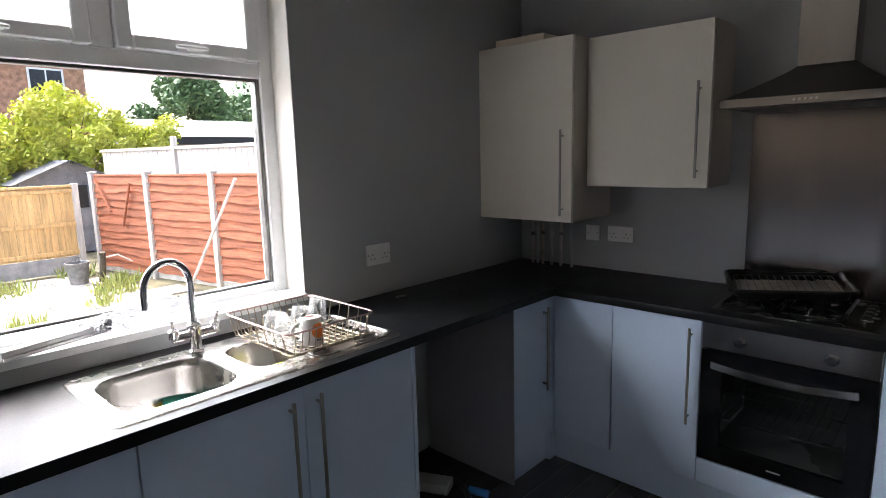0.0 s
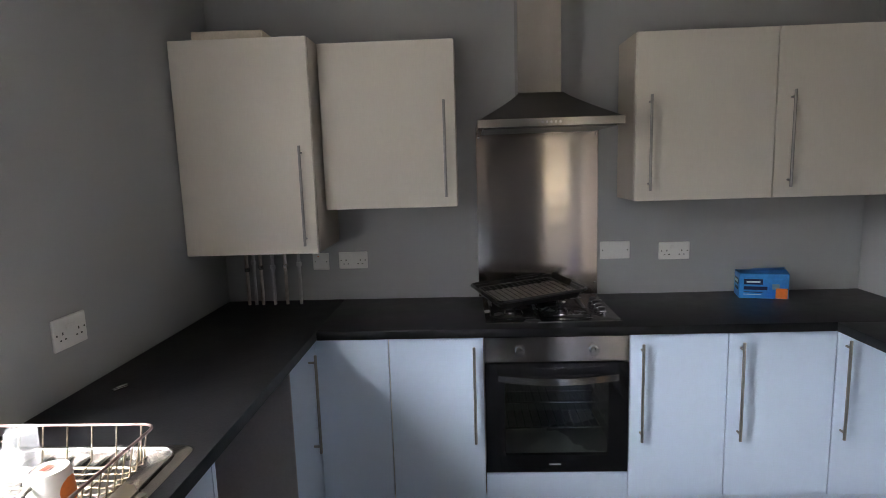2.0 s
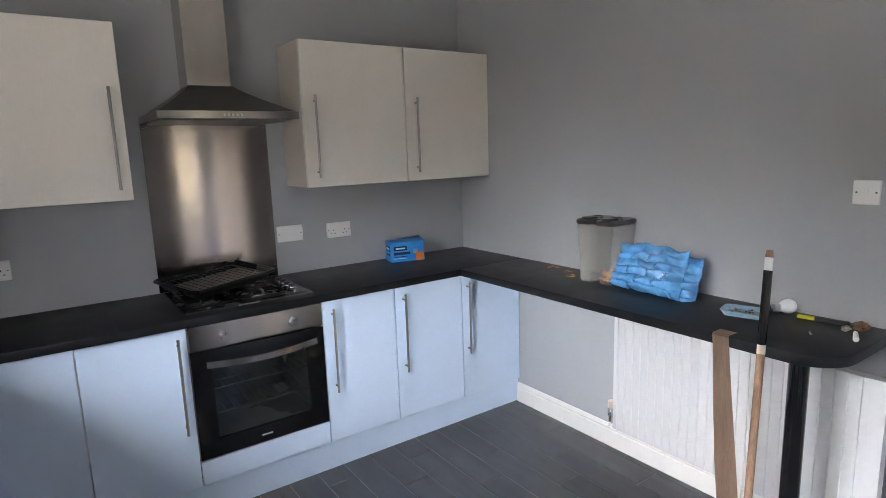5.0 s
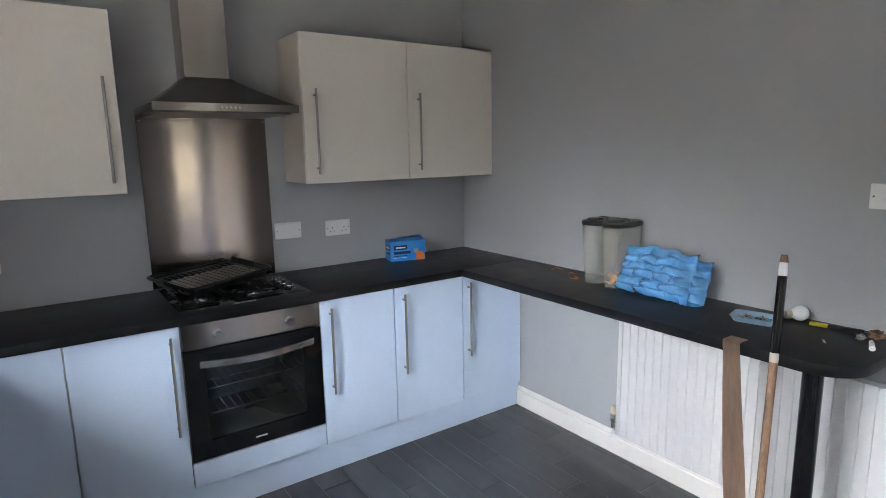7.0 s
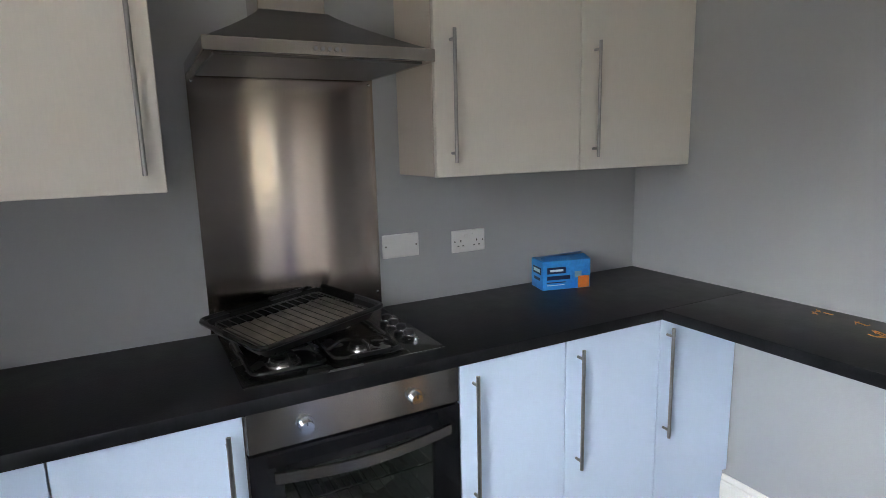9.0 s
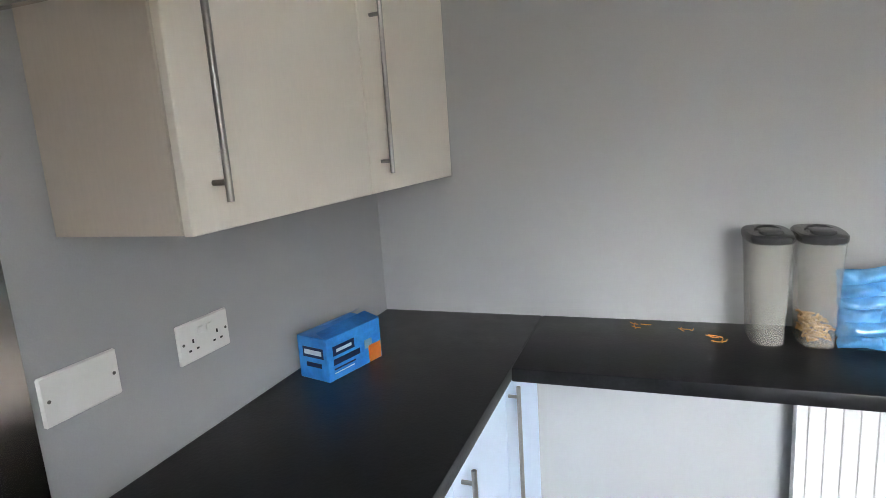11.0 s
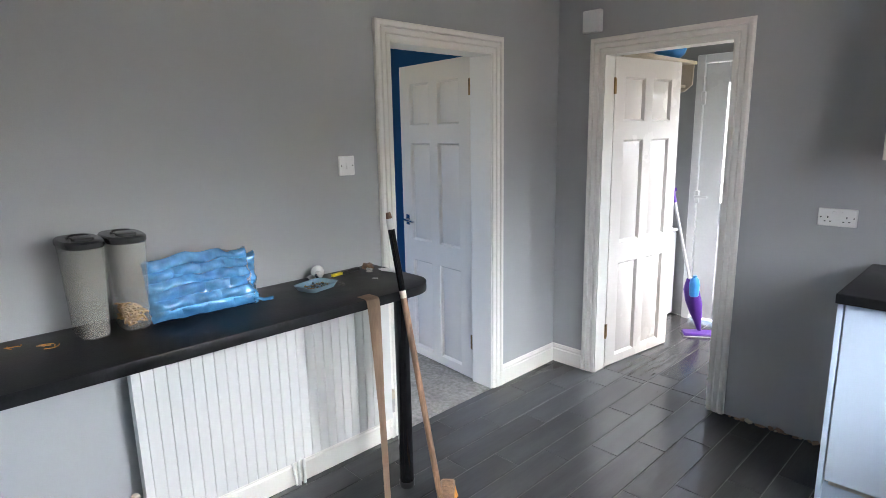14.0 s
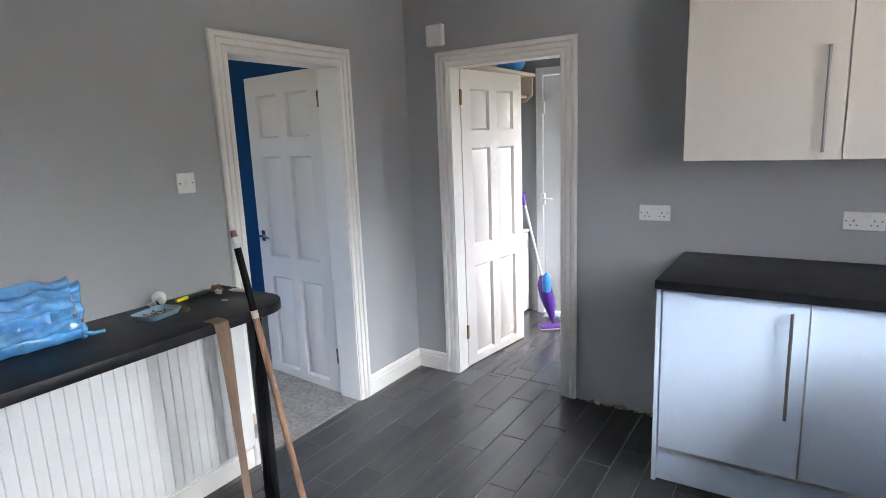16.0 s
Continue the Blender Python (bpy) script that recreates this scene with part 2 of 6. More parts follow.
def rod(bm, a, b, r0, r1=None, seg=12):
    a, b = Vector(a), Vector(b)
    d = b - a
    bmesh.ops.create_cone(bm, cap_ends=True, segments=seg, radius1=r0, radius2=r0 if r1 is None else r1, depth=d.length,
                          matrix=Matrix.Translation((a + b) / 2) @ d.to_track_quat("Z", "Y").to_matrix().to_4x4())
    return bm


def tube(bm, pts, r, seg=8):
    """A bent rod through points."""
    pts = [Vector(p) for p in pts]
    rings, side = [], None
    for i, p in enumerate(pts):
        d = (pts[min(i + 1, len(pts) - 1)] - pts[max(i - 1, 0)]).normalized()
        if side is None:
            side = d.orthogonal().normalized()
        side = (side - d * side.dot(d)).normalized()
        up = d.cross(side)
        rings.append([bm.verts.new(p + r * (math.cos(2 * math.pi * k / seg) * side + math.sin(2 * math.pi * k / seg) * up)) for k in range(seg)])
    for a, b in zip(rings, rings[1:]):
        for k in range(seg):
            bm.faces.new((a[k], a[(k + 1) % seg], b[(k + 1) % seg], b[k]))
    bm.faces.new(rings[0][::-1])
    bm.faces.new(rings[-1])
    return bm


def lathe(bm, profile, seg=28, at=(0, 0, 0), sx=1.0, sy=1.0, power=2.0):
    """A body turned round z; power over 2 squares its section."""
    rings = []
    for r, z in profile:
        ring = []
        for k in range(seg):
            a = 2 * math.pi * k / seg
            c, s = math.cos(a), math.sin(a)
            f = (abs(c) ** power + abs(s) ** power) ** (-1 / power)
            ring.append(bm.verts.new((at[0] + r * f * c * sx, at[1] + r * f * s * sy, at[2] + z)))
        rings.append(ring)
    for a, b in zip(rings, rings[1:]):
        for k in range(seg):
            bm.faces.new((a[k], a[(k + 1) % seg], b[(k + 1) % seg], b[k]))
    if profile[0][0] > 1e-4:
        bm.faces.new(rings[0][::-1])
    if profile[-1][0] > 1e-4:
        bm.faces.new(rings[-1])
    return bm


def prism(bm, outline, z0, z1):
    """An outline in x, y raised from z0 to z1."""
    lo = [bm.verts.new((x, y, z0)) for x, y in outline]
    hi = [bm.verts.new((x, y, z1)) for x, y in outline]
    n = len(outline)
    for i in range(n):
        bm.faces.new((lo[i], lo[(i + 1) % n], hi[(i + 1) % n], hi[i]))
    bm.faces.new(lo[::-1])
    bm.faces.new(hi)
    return bm


def round_edges(bm, w, seg=2, angle=60):
    bmesh.ops.recalc_face_normals(bm, faces=bm.faces)
    es = [e for e in bm.edges if len(e.link_faces) == 2 and e.calc_face_angle(0) > radians(angle)]
    bmesh.ops.bevel(bm, geom=es, offset=w, segments=seg, affect="EDGES", profile=0.5)
    return bm


def rounded(x0, x1, y0, y1, r, n=6):
    """The outline of a rectangle with round corners."""
    pts = []
    for cx, cy, a0 in ((x1 - r, y1 - r, 0), (x0 + r, y1 - r, 90), (x0 + r, y0 + r, 180), (x1 - r, y0 + r, 270)):
        pts += [(cx + r * math.cos(radians(a0 + 90 * k / n)), cy + r * math.sin(radians(a0 + 90 * k / n))) for k in range(n + 1)]
    return pts


def ring_frame(x0, x1, z0, z1, u0, u1, w0, w1, y0, y1):
    """A flat rectangular frame in x, z with an opening."""
    bm = bmesh.new()
    lp = [[bm.verts.new((x, y, z)) for x, z in q] for y in (y0, y1) for q in (((x0, z0), (x1, z0), (x1, z1), (x0, z1)), ((u0, w0), (u1, w0), (u1, w1), (u0, w1)))]
    for a, b in ((0, 1), (2, 3), (0, 2), (1, 3)):
        for i in range(4):
            bm.faces.new((lp[a][i], lp[a][(i + 1) % 4], lp[b][(i + 1) % 4], lp[b][i]))
    return bm


def to_mesh(name, bm, material, smooth=None):
    bmesh.ops.recalc_face_normals(bm, faces=bm.faces)
    me = bpy.data.meshes.new(name)
    bm.to_mesh(me)
    bm.free()
    me.materials.append(M[material])
    if smooth is None or smooth:
        me.shade_smooth()
        me.set_sharp_from_angle(angle=radians(38))
    return me


def part(name, bm, material, parent, label=""):
    """One mesh object under a thing or under a part."""
    ob = new(name, to_mesh(name, bm, material))
    ob.parent = parent
    return tagged(ob, label)


def thing(name, m, label, category, group=""):
    """An Empty at the base of a thing, to which its parts are hung."""
    ob = new(name)
    ob.empty_display_size = 0.05
    ob.matrix_basis = m
    return tagged(ob, label, category, group)


def solo(name, bm, material, label, category, m=None, group=""):
    """A thing that is one mesh."""
    ob = new(name, to_mesh(name, bm, material))
    if m is not None:
        ob.matrix_basis = m
    return tagged(ob, label, category, group)


def structure(name, bm, material, label, category="", parent=None):
    ob = new(name, to_mesh(name, bm, material))
    if parent:
        ob.parent = parent
    return tagged(ob, label, category or name.split("_")[0], kind="structure")


# ---- the room ----
W, D, H = 3.158, -3.862, 2.6          # east wall, south wall, ceiling
WY0, WY1, WZ0, WZ1 = -2.87, -1.597, 1.0, 2.32   # the window's opening
AY0, AY1, AZ = -3.245, -2.545, 1.915   # doorway to the blue room, in the east wall
BX0, BX1, BZ = 2.14, 2.842, 1.925      # doorway to the utility room, in the south wall
UX0, UX1, UY = 1.5, 3.2, -5.35        # utility room
TH = 0.145                            # thickness of the wall to the blue room
RX1, RY0, RY1 = 6.2, -4.6, -0.4        # blue room
structure("wall_north", boxes((-0.32, W + TH, 0, 0.2, -0.2, H)), "wall", "grey painted kitchen wall behind the cooker", "wall")
structure("wall_west", boxes((-0.32, 0, D - 0.1, WY0, -0.5, H), (-0.32, 0, WY1, 0, -0.5, H), (-0.32, 0, WY0, WY1, -0.5, WZ0 - 0.03),
                             (-0.32, 0, WY0, WY1, WZ1, H)), "wall", "grey painted wall with the kitchen window", "wall")
structure("wall_east", boxes((W, W + TH, AY1, 0, -0.2, H), (W, W + TH, D - 0.1, AY0, -0.2, H), (W, W + TH, AY0, AY1, AZ, H)),
          "wall", "grey painted wall behind the breakfast counter", "wall")
structure("wall_south", boxes((0, BX0, D - 0.1, D, -0.2, H), (BX1, W, D - 0.1, D, -0.2, H), (BX0, BX1, D - 0.1, D, BZ, H)),
          "wall", "grey painted wall with the utility doorway", "wall")
structure("ceiling", boxes((-0.32, W + TH, D - 0.1, 0.2, H, H + 0.15)), "ceiling", "white painted kitchen ceiling", "ceiling")
structure("floor", boxes((0, W, D - 0.1, 0, -0.12, -0.004)), "grout", "dark grey wood-effect plank tiled floor", "floor")
# utility room
structure("wall_utility_far", boxes((UX0 - 0.1, 2.06, UY - 0.1, UY, -0.2, H), (2.915, UX1 + 0.1, UY - 0.1, UY, -0.2, H), (2.06, 2.915, UY - 0.1, UY, 2.03, H), (2.06, 2.915, UY - 0.1, UY, -0.2, 0.0)), "wall", "pale grey utility room end wall", "wall")
structure("wall_utility_east", boxes((UX1, UX1 + 0.1, UY, D - 0.1, -0.2, H)), "wall", "pale grey utility room side wall", "wall")
structure("wall_utility_west", boxes((UX0 - 0.1, UX0, UY, D - 0.1, -0.2, 0.9), (UX0 - 0.1, UX0, UY, D - 0.1, 2.02, H),
                                     (UX0 - 0.1, UX0, UY, -5.28, 0.9, 2.02), (UX0 - 0.1, UX0, -4.8, D - 0.1, 0.9, 2.02)),
          "wall", "pale grey utility room wall with a window opening", "wall")
structure("ceiling_utility", boxes((UX0 - 0.1, UX1 + 0.1, UY - 0.1, D - 0.1, H, H + 0.15)), "ceiling", "white utility room ceiling", "ceiling")
structure("floor_utility", boxes((UX0, UX1, UY, D - 0.1, -0.12, -0.004)), "grout", "dark grey tiled utility room floor", "floor")
# blue room
structure("wall_blue_far", boxes((RX1, RX1 + 0.1, RY0, RY1, -0.2, H)), "blue_wall", "deep blue painted room wall", "wall")
structure("wall_blue_south", boxes((W + TH, RX1 + 0.1, RY0 - 0.1, RY0, -0.2, H)), "blue_wall", "deep blue painted room wall", "wall")
structure("wall_blue_north", boxes((W + TH, 4.0, RY1, RY1 + 0.1, -0.2, H), (5.9, RX1 + 0.1, RY1, RY1 + 0.1, -0.2, H), (4.0, 5.9, RY1, RY1 + 0.1, -0.2, 0.8),
                                   (4.0, 5.9, RY1, RY1 + 0.1, 2.2, H)), "blue_wall", "deep blue room wall with a window opening", "wall")
structure("wall_blue_near", boxes((W + TH, W + TH + 0.01, RY0, AY0 - 0.03, -0.2, H), (W + TH, W + TH + 0.01, AY1 + 0.03, RY1, -0.2, H), (W + TH, W + TH + 0.01, AY0 - 0.03, AY1 + 0.03, AZ + 0.03, H)),
          "blue_wall", "deep blue painted wall round the doorway", "wall")
structure("ceiling_blue", boxes((W + TH, RX1 + 0.1, RY0 - 0.1, RY1 + 0.1, H, H + 0.15)), "ceiling", "white ceiling of the blue room", "ceiling")
structure("floor_blue", boxes((W + 0.02, RX1, RY0, RY1, -0.12, -0.002)), "screed", "bare dusty screed floor of the blue room", "floor")


def moulding(name, pts, outward, profile, material, label):
    """An upright or level trim: the profile (outwards in the wall's plane, proud of it) swept along pts with mitres. outward: the wall's normal."""
    bm = bmesh.new()
    n = Vector(outward)
    pts = [Vector(p) for p in pts]
    rings = []
    for i, p in enumerate(pts):
        d0 = (p - pts[i - 1]).normalized() if i else (pts[1] - p).normalized()
        d1 = (pts[i + 1] - p).normalized() if i < len(pts) - 1 else d0
        s0, s1 = d0.cross(n), d1.cross(n)
        s = (s0 + s1).normalized()
        s /= max(0.3, s.dot(s0))
        rings.append([bm.verts.new(p + s * u + n * v) for u, v in profile])
    k = len(profile)
    for a, b in zip(rings, rings[1:]):
        for j in range(k):
            bm.faces.new((a[j], a[(j + 1) % k], b[(j + 1) % k], b[j]))
    bm.faces.new(rings[0])
    bm.faces.new(rings[-1][::-1])
    return structure(name, bm, material, label, "trim")


ARCH = [(0, -0.002), (0, 0.010), (0.006, 0.014), (0.022, 0.014), (0.027, 0.008), (0.031, 0.016), (0.052, 0.018), (0.058, 0.010), (0.062, 0.020), (0.078, 0.022), (0.086, 0.016), (0.088, -0.002)]
SKIRT = [(0, -0.002), (0, 0.016), (0.085, 0.016), (0.092, 0.010), (0.100, 0.013), (0.110, 0.008), (0.118, 0.005), (0.12, -0.002)]
moulding("trim_blue_door", [(W, AY1, 0), (W, AY1, AZ), (W, AY0, AZ), (W, AY0, 0)], (-1, 0, 0), [(-u, v) for u, v in ARCH][::-1], "white", "white moulded architrave round the blue room doorway")
moulding("trim_utility_door", [(BX1, D, 0), (BX1, D, BZ), (BX0, D, BZ), (BX0, D, 0)], (0, 1, 0), [(-u, v) for u, v in ARCH][::-1], "white", "white moulded architrave round the utility doorway")
for nm, a, b, nrm in (("baseboard_east", (W, -0.535, 0), (W, AY1 + 0.09, 0), (-1, 0, 0)), ("baseboard_corner", (W, AY0 - 0.088, 0), (W, D, 0), (-1, 0, 0)),
                      ("baseboard_south", (W, D, 0), (BX1 + 0.088, D, 0), (0, 1, 0))):
    moulding(nm, [b, a], nrm, SKIRT, "white", "white painted moulded skirting board")
# linings of the two doorways
structure("trim_blue_lining", boxes((W - 0.004, W + TH + 0.004, AY0 - 0.002, AY0 + 0.007, 0, AZ), (W - 0.004, W + TH + 0.004, AY1 - 0.007, AY1 + 0.002, 0, AZ), (W - 0.004, W + TH + 0.004, AY0 + 0.007, AY1 - 0.007, AZ - 0.007, AZ + 0.002)),
          "white", "white painted lining of the blue room doorway", "trim")
structure("trim_utility_lining", boxes((BX0 - 0.002, BX0 + 0.007, D - 0.104, D + 0.004, 0, BZ), (BX1 - 0.007, BX1 + 0.002, D - 0.104, D + 0.004, 0, BZ), (BX0 + 0.007, BX1 - 0.007, D - 0.104, D + 0.004, BZ - 0.007, BZ + 0.002)),
          "white", "white painted lining of the utility doorway", "trim")


# ---- window ----
def make_window():
    win = tagged(new("window_1"), "white plastic window with two small opening top lights", "window", kind="structure")
    x0, x1 = -0.20, -0.135
    ym = (WY0 + WY1) / 2
    part("window_frame", boxes((x0, x1, WY0, WY0 + 0.06, WZ0, WZ1), (x0, x1, WY1 - 0.06, WY1, WZ0, WZ1), (x0, x1, WY0 + 0.06, WY1 - 0.06, WZ0, WZ0 + 0.04),
                               (x0, x1, WY0 + 0.06, WY1 - 0.06, WZ1 - 0.06, WZ1), (x0, x1, WY0 + 0.06, WY1 - 0.06, 1.895, 1.957), (x0, x1, ym - 0.035, ym + 0.035, 1.957, WZ1 - 0.06), bevel=0.004), "upvc", win)
    part("glazing_bead", boxes((x0 + 0.02, x1 - 0.012, WY0 + 0.06, WY0 + 0.078, WZ0 + 0.04, 1.895), (x0 + 0.02, x1 - 0.012, WY1 - 0.078, WY1 - 0.06, WZ0 + 0.04, 1.895),
                               (x0 + 0.02, x1 - 0.012, WY0 + 0.078, WY1 - 0.078, WZ0 + 0.04, WZ0 + 0.05), (x0 + 0.02, x1 - 0.012, WY0 + 0.078, WY1 - 0.078, 1.882, 1.895), bevel=0.003), "dark_metal", win, "dark bronze glazing gasket")
    p = part("pane", boxes((-0.172, -0.168, WY0 + 0.07, WY1 - 0.07, WZ0 + 0.045, 1.89)), "glass", win, "large clear fixed pane")
    p.visible_shadow = False
    for a, b in ((WY0 + 0.062, ym - 0.037), (ym + 0.037, WY1 - 0.062)):
        z0, z1 = 1.96, WZ1 - 0.062
        sash = part("sash", boxes((-0.195, -0.118, a, a + 0.055, z0, z1), (-0.195, -0.118, b - 0.055, b, z0, z1), (-0.195, -0.118, a + 0.055, b - 0.055, z0, z0 + 0.05),
                                  (-0.195, -0.118, a + 0.055, b - 0.055, z1 - 0.05, z1), bevel=0.006), "upvc", win)
        q = part("pane", boxes((-0.162, -0.158, a + 0.05, b - 0.05, z0 + 0.045, z1 - 0.045)), "glass", sash, "small top pane")
        q.visible_shadow = False
        bm = boxes((-0.118, -0.108, (a + b) / 2 - 0.03, (a + b) / 2 + 0.03, z0 + 0.012, z0 + 0.034), bevel=0.003)
        box(bm, -0.108, -0.096, (a + b) / 2 - 0.075, (a + b) / 2 + 0.045, z0 + 0.016, z0 + 0.029, bevel=0.004)
        part("window_handle", bm, "upvc", sash)
    part("window_sill", round_edges(boxes((-0.135, 0.022, WY0 - 0.0, WY1, WZ0 - 0.03, WZ0)), 0.006), "upvc", win, "white sill board with odds and ends on it")
    part("reveal_lining", boxes((-0.32, 0.002, WY1 - 0.004, WY1 + 0.0, WZ0, WZ1), (-0.32, 0.002, WY0, WY0 + 0.004, WZ0, WZ1), (-0.32, 0.002, WY0 + 0.004, WY1 - 0.004, WZ1 - 0.004, WZ1)), "white", win, "white painted plaster reveal")


make_window()


# ---- kitchen units ----
def handle(parent, x, y, z0, z1, label="brushed steel bar handle"):
    """A bar handle on a door's face at y, the face looking towards -y."""
    bm = bmesh.new()
    rod(bm, (x, y - 0.029, z0), (x, y - 0.029, z1), 0.006)
    for z in (z0 + 0.03, z1 - 0.03):
        rod(bm, (x, y, z), (x, y - 0.029, z), 0.0048, seg=10)
    return part("handle", bm, "handle_steel", parent, label)


def base_unit(m, w, doors, depth=0.53, label="pale lavender base unit under the worktop", panel=None, group="base units", z0=0.152, plinth=True, side="carcass", post=False):
    """doors: rows of (from, to, handle's x or None). The doors' faces lie at y = 0, looking towards -y."""
    u = thing("base_unit", m, label, "cabinet", group)
    t = 0.018
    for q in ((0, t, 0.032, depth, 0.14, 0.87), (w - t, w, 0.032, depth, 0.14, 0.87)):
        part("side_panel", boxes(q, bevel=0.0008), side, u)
    part("base_panel", boxes((t, w - t, 0.02, depth, 0.14, 0.14 + t)), "carcass", u)
    part("back_panel", boxes((t, w - t, depth - 0.006, depth, 0.16, 0.87)), "carcass", u)
    part("top_rail", boxes((t, w - t, 0.02, 0.1, 0.852, 0.87)), "carcass", u)
    for a, b, hx in doors:
        d = part("door", boxes((a + 0.0022, b - 0.0022, 0, 0.018, z0, 0.866), bevel=0.0015), "unit_low", u)
        if hx is not None:
            handle(d, hx, 0, 0.412, 0.832)
    if plinth:
        part("plinth", boxes((0, w, 0.025, 0.043, 0, 0.146)), "unit_low", u)
    if post:
        part("corner_post", boxes((-0.032, -0.006, -0.026, 0.04, 0, 0.868)), "unit_low", u)
    if panel:
        part("end_panel", boxes((*panel, 0, depth, 0, 0.87), bevel=0.001), "unit_low" if side == "carcass" else side, u)
    return u


def wall_unit(m, w, d, z0, z1, doors, label, hz):
    u = thing("wall_unit", m, label, "cabinet", "wall units")
    t = 0.018
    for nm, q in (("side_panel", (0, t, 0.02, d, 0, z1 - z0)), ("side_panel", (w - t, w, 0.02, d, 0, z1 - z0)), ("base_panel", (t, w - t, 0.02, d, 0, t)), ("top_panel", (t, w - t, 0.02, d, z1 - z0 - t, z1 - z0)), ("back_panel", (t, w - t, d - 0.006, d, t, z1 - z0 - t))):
        # side panels get the darkened tone, all other panels the door colour
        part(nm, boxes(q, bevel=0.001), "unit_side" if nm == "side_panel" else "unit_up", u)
    for a, b, hx in doors:
        dr = part("door", boxes((a + 0.002, b - 0.002, 0, 0.018, -0.002, z1 - z0), bevel=0.002), "unit_up", u)
        handle(dr, hx, 0, hz[0] - z0, hz[1] - z0)
    return u


FN, FW, FS = -0.555, 0.582, -3.252     # faces of the doors along the north, west and south runs
base_unit(pose(0.585, FN, 0), 0.707, [(0.0, 0.311, None), (0.311, 0.707, 0.667)], label="pale lavender corner base unit beside the oven", post=True)
base_unit(pose(1.892, FN, 0), 0.397, [(0, 0.397, 0.047)])
base_unit(pose(2.289, FN, 0), 0.431, [(0, 0.431, 0.05)])
base_unit(pose(2.720, FN, 0), 0.436, [(0, 0.430, 0.036)], label="pale lavender base unit against the east wall")
base_unit(pose(FW, -2.99, 0, 0, 0, 90), 1.476, [(0, 0.498, 0.05), (0.498, 0.988, 0.934), (0.988, 1.456, 1.034)], label="pale lavender sink base unit below the window", panel=(1.458, 1.476))
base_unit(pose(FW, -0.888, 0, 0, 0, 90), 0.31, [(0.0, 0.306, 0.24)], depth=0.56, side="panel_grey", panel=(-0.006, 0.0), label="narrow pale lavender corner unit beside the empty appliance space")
base_unit(pose(1.475, FS, 0, 0, 0, 180), 1.045, [(0.004, 0.521, 0.465), (0.521, 1.045, 1.0)], depth=0.6, label="pale lavender double base unit against the south wall", panel=(-0.018, 0.0), z0=0.165)
wall_unit(pose(0.006, -0.412, 1.215), 0.586, 0.41, 1.215, 2.12, [(0, 0.586, 0.535)], "tall ivory boiler cupboard hung in the corner", (1.25, 1.675))
wall_unit(pose(0.602, -0.288, 1.393), 0.595, 0.286, 1.393, 2.112, [(0, 0.595, 0.546)], "ivory wall unit between boiler cupboard and hood", (1.437, 1.855))
wall_unit(pose(1.974, -0.29, 1.393), 1.182, 0.288, 1.393, 2.108, [(0, 0.593, 0.06), (0.593, 1.182, 0.656)], "ivory double wall unit beside the cooker hood", (1.437, 1.846))
wall_unit(pose(1.47, D + 0.29, 1.372), 1.16, 0.288, 1.372, 2.092, [(0, 0.575, 0.51), (0.575, 1.16, 1.10)], "ivory double wall unit above the south worktop", (1.40, 1.80)).matrix_basis = pose(1.47, D + 0.29, 1.372, 0, 0, 180)


# ---- worktops ----
def make_worktop():
    wt = thing("worktop", pose(0, 0, 0.872), "black slate-effect laminate worktop with a square edge", "worktop")
    t = 0.038
    bm = bmesh.new()
    for x0, x1, y0, y1 in ((0, 0.6, -3.0, -2.495), (0, 0.155, -2.495, -1.6), (0.525, 0.6, -2.495, -1.6), (0, 0.6, -1.6, 0)):
        box(bm, x0, x1, y0, y1, 0, t)
    bmesh.ops.remove_doubles(bm, verts=bm.verts, dist=1e-5)
    part("west_run", bm, "worktop", wt)
    part("north_run", round_edges(boxes((0.601, W, -0.58, 0, 0, t)), 0.004), "worktop", wt)
    r, ex, ey = 0.14, 2.698, -2.40
    arc = [(ex + r - r * math.cos(radians(a)), ey + r - r * math.sin(radians(a))) for a in range(0, 91, 10)]
    part("east_run", round_edges(prism(bmesh.new(), [(W, -0.581), (ex, -0.581), *arc, (W, ey)], 0, t), 0.003), "worktop", wt)


make_worktop()
south_top = thing("worktop", pose(0, 0, 0.872), "black slate-effect laminate worktop on the south units", "worktop")
part("top_board", round_edges(boxes((0, 1.495, D, -3.228, 0, 0.038)), 0.003), "worktop", south_top)
part("front_edging", boxes((0, 1.495, -3.2275, -3.226, 0.002, 0.036)), "worktop", south_top)
part("end_edging", boxes((1.4955, 1.497, D + 0.002, -3.229, 0.002, 0.036)), "worktop", south_top)


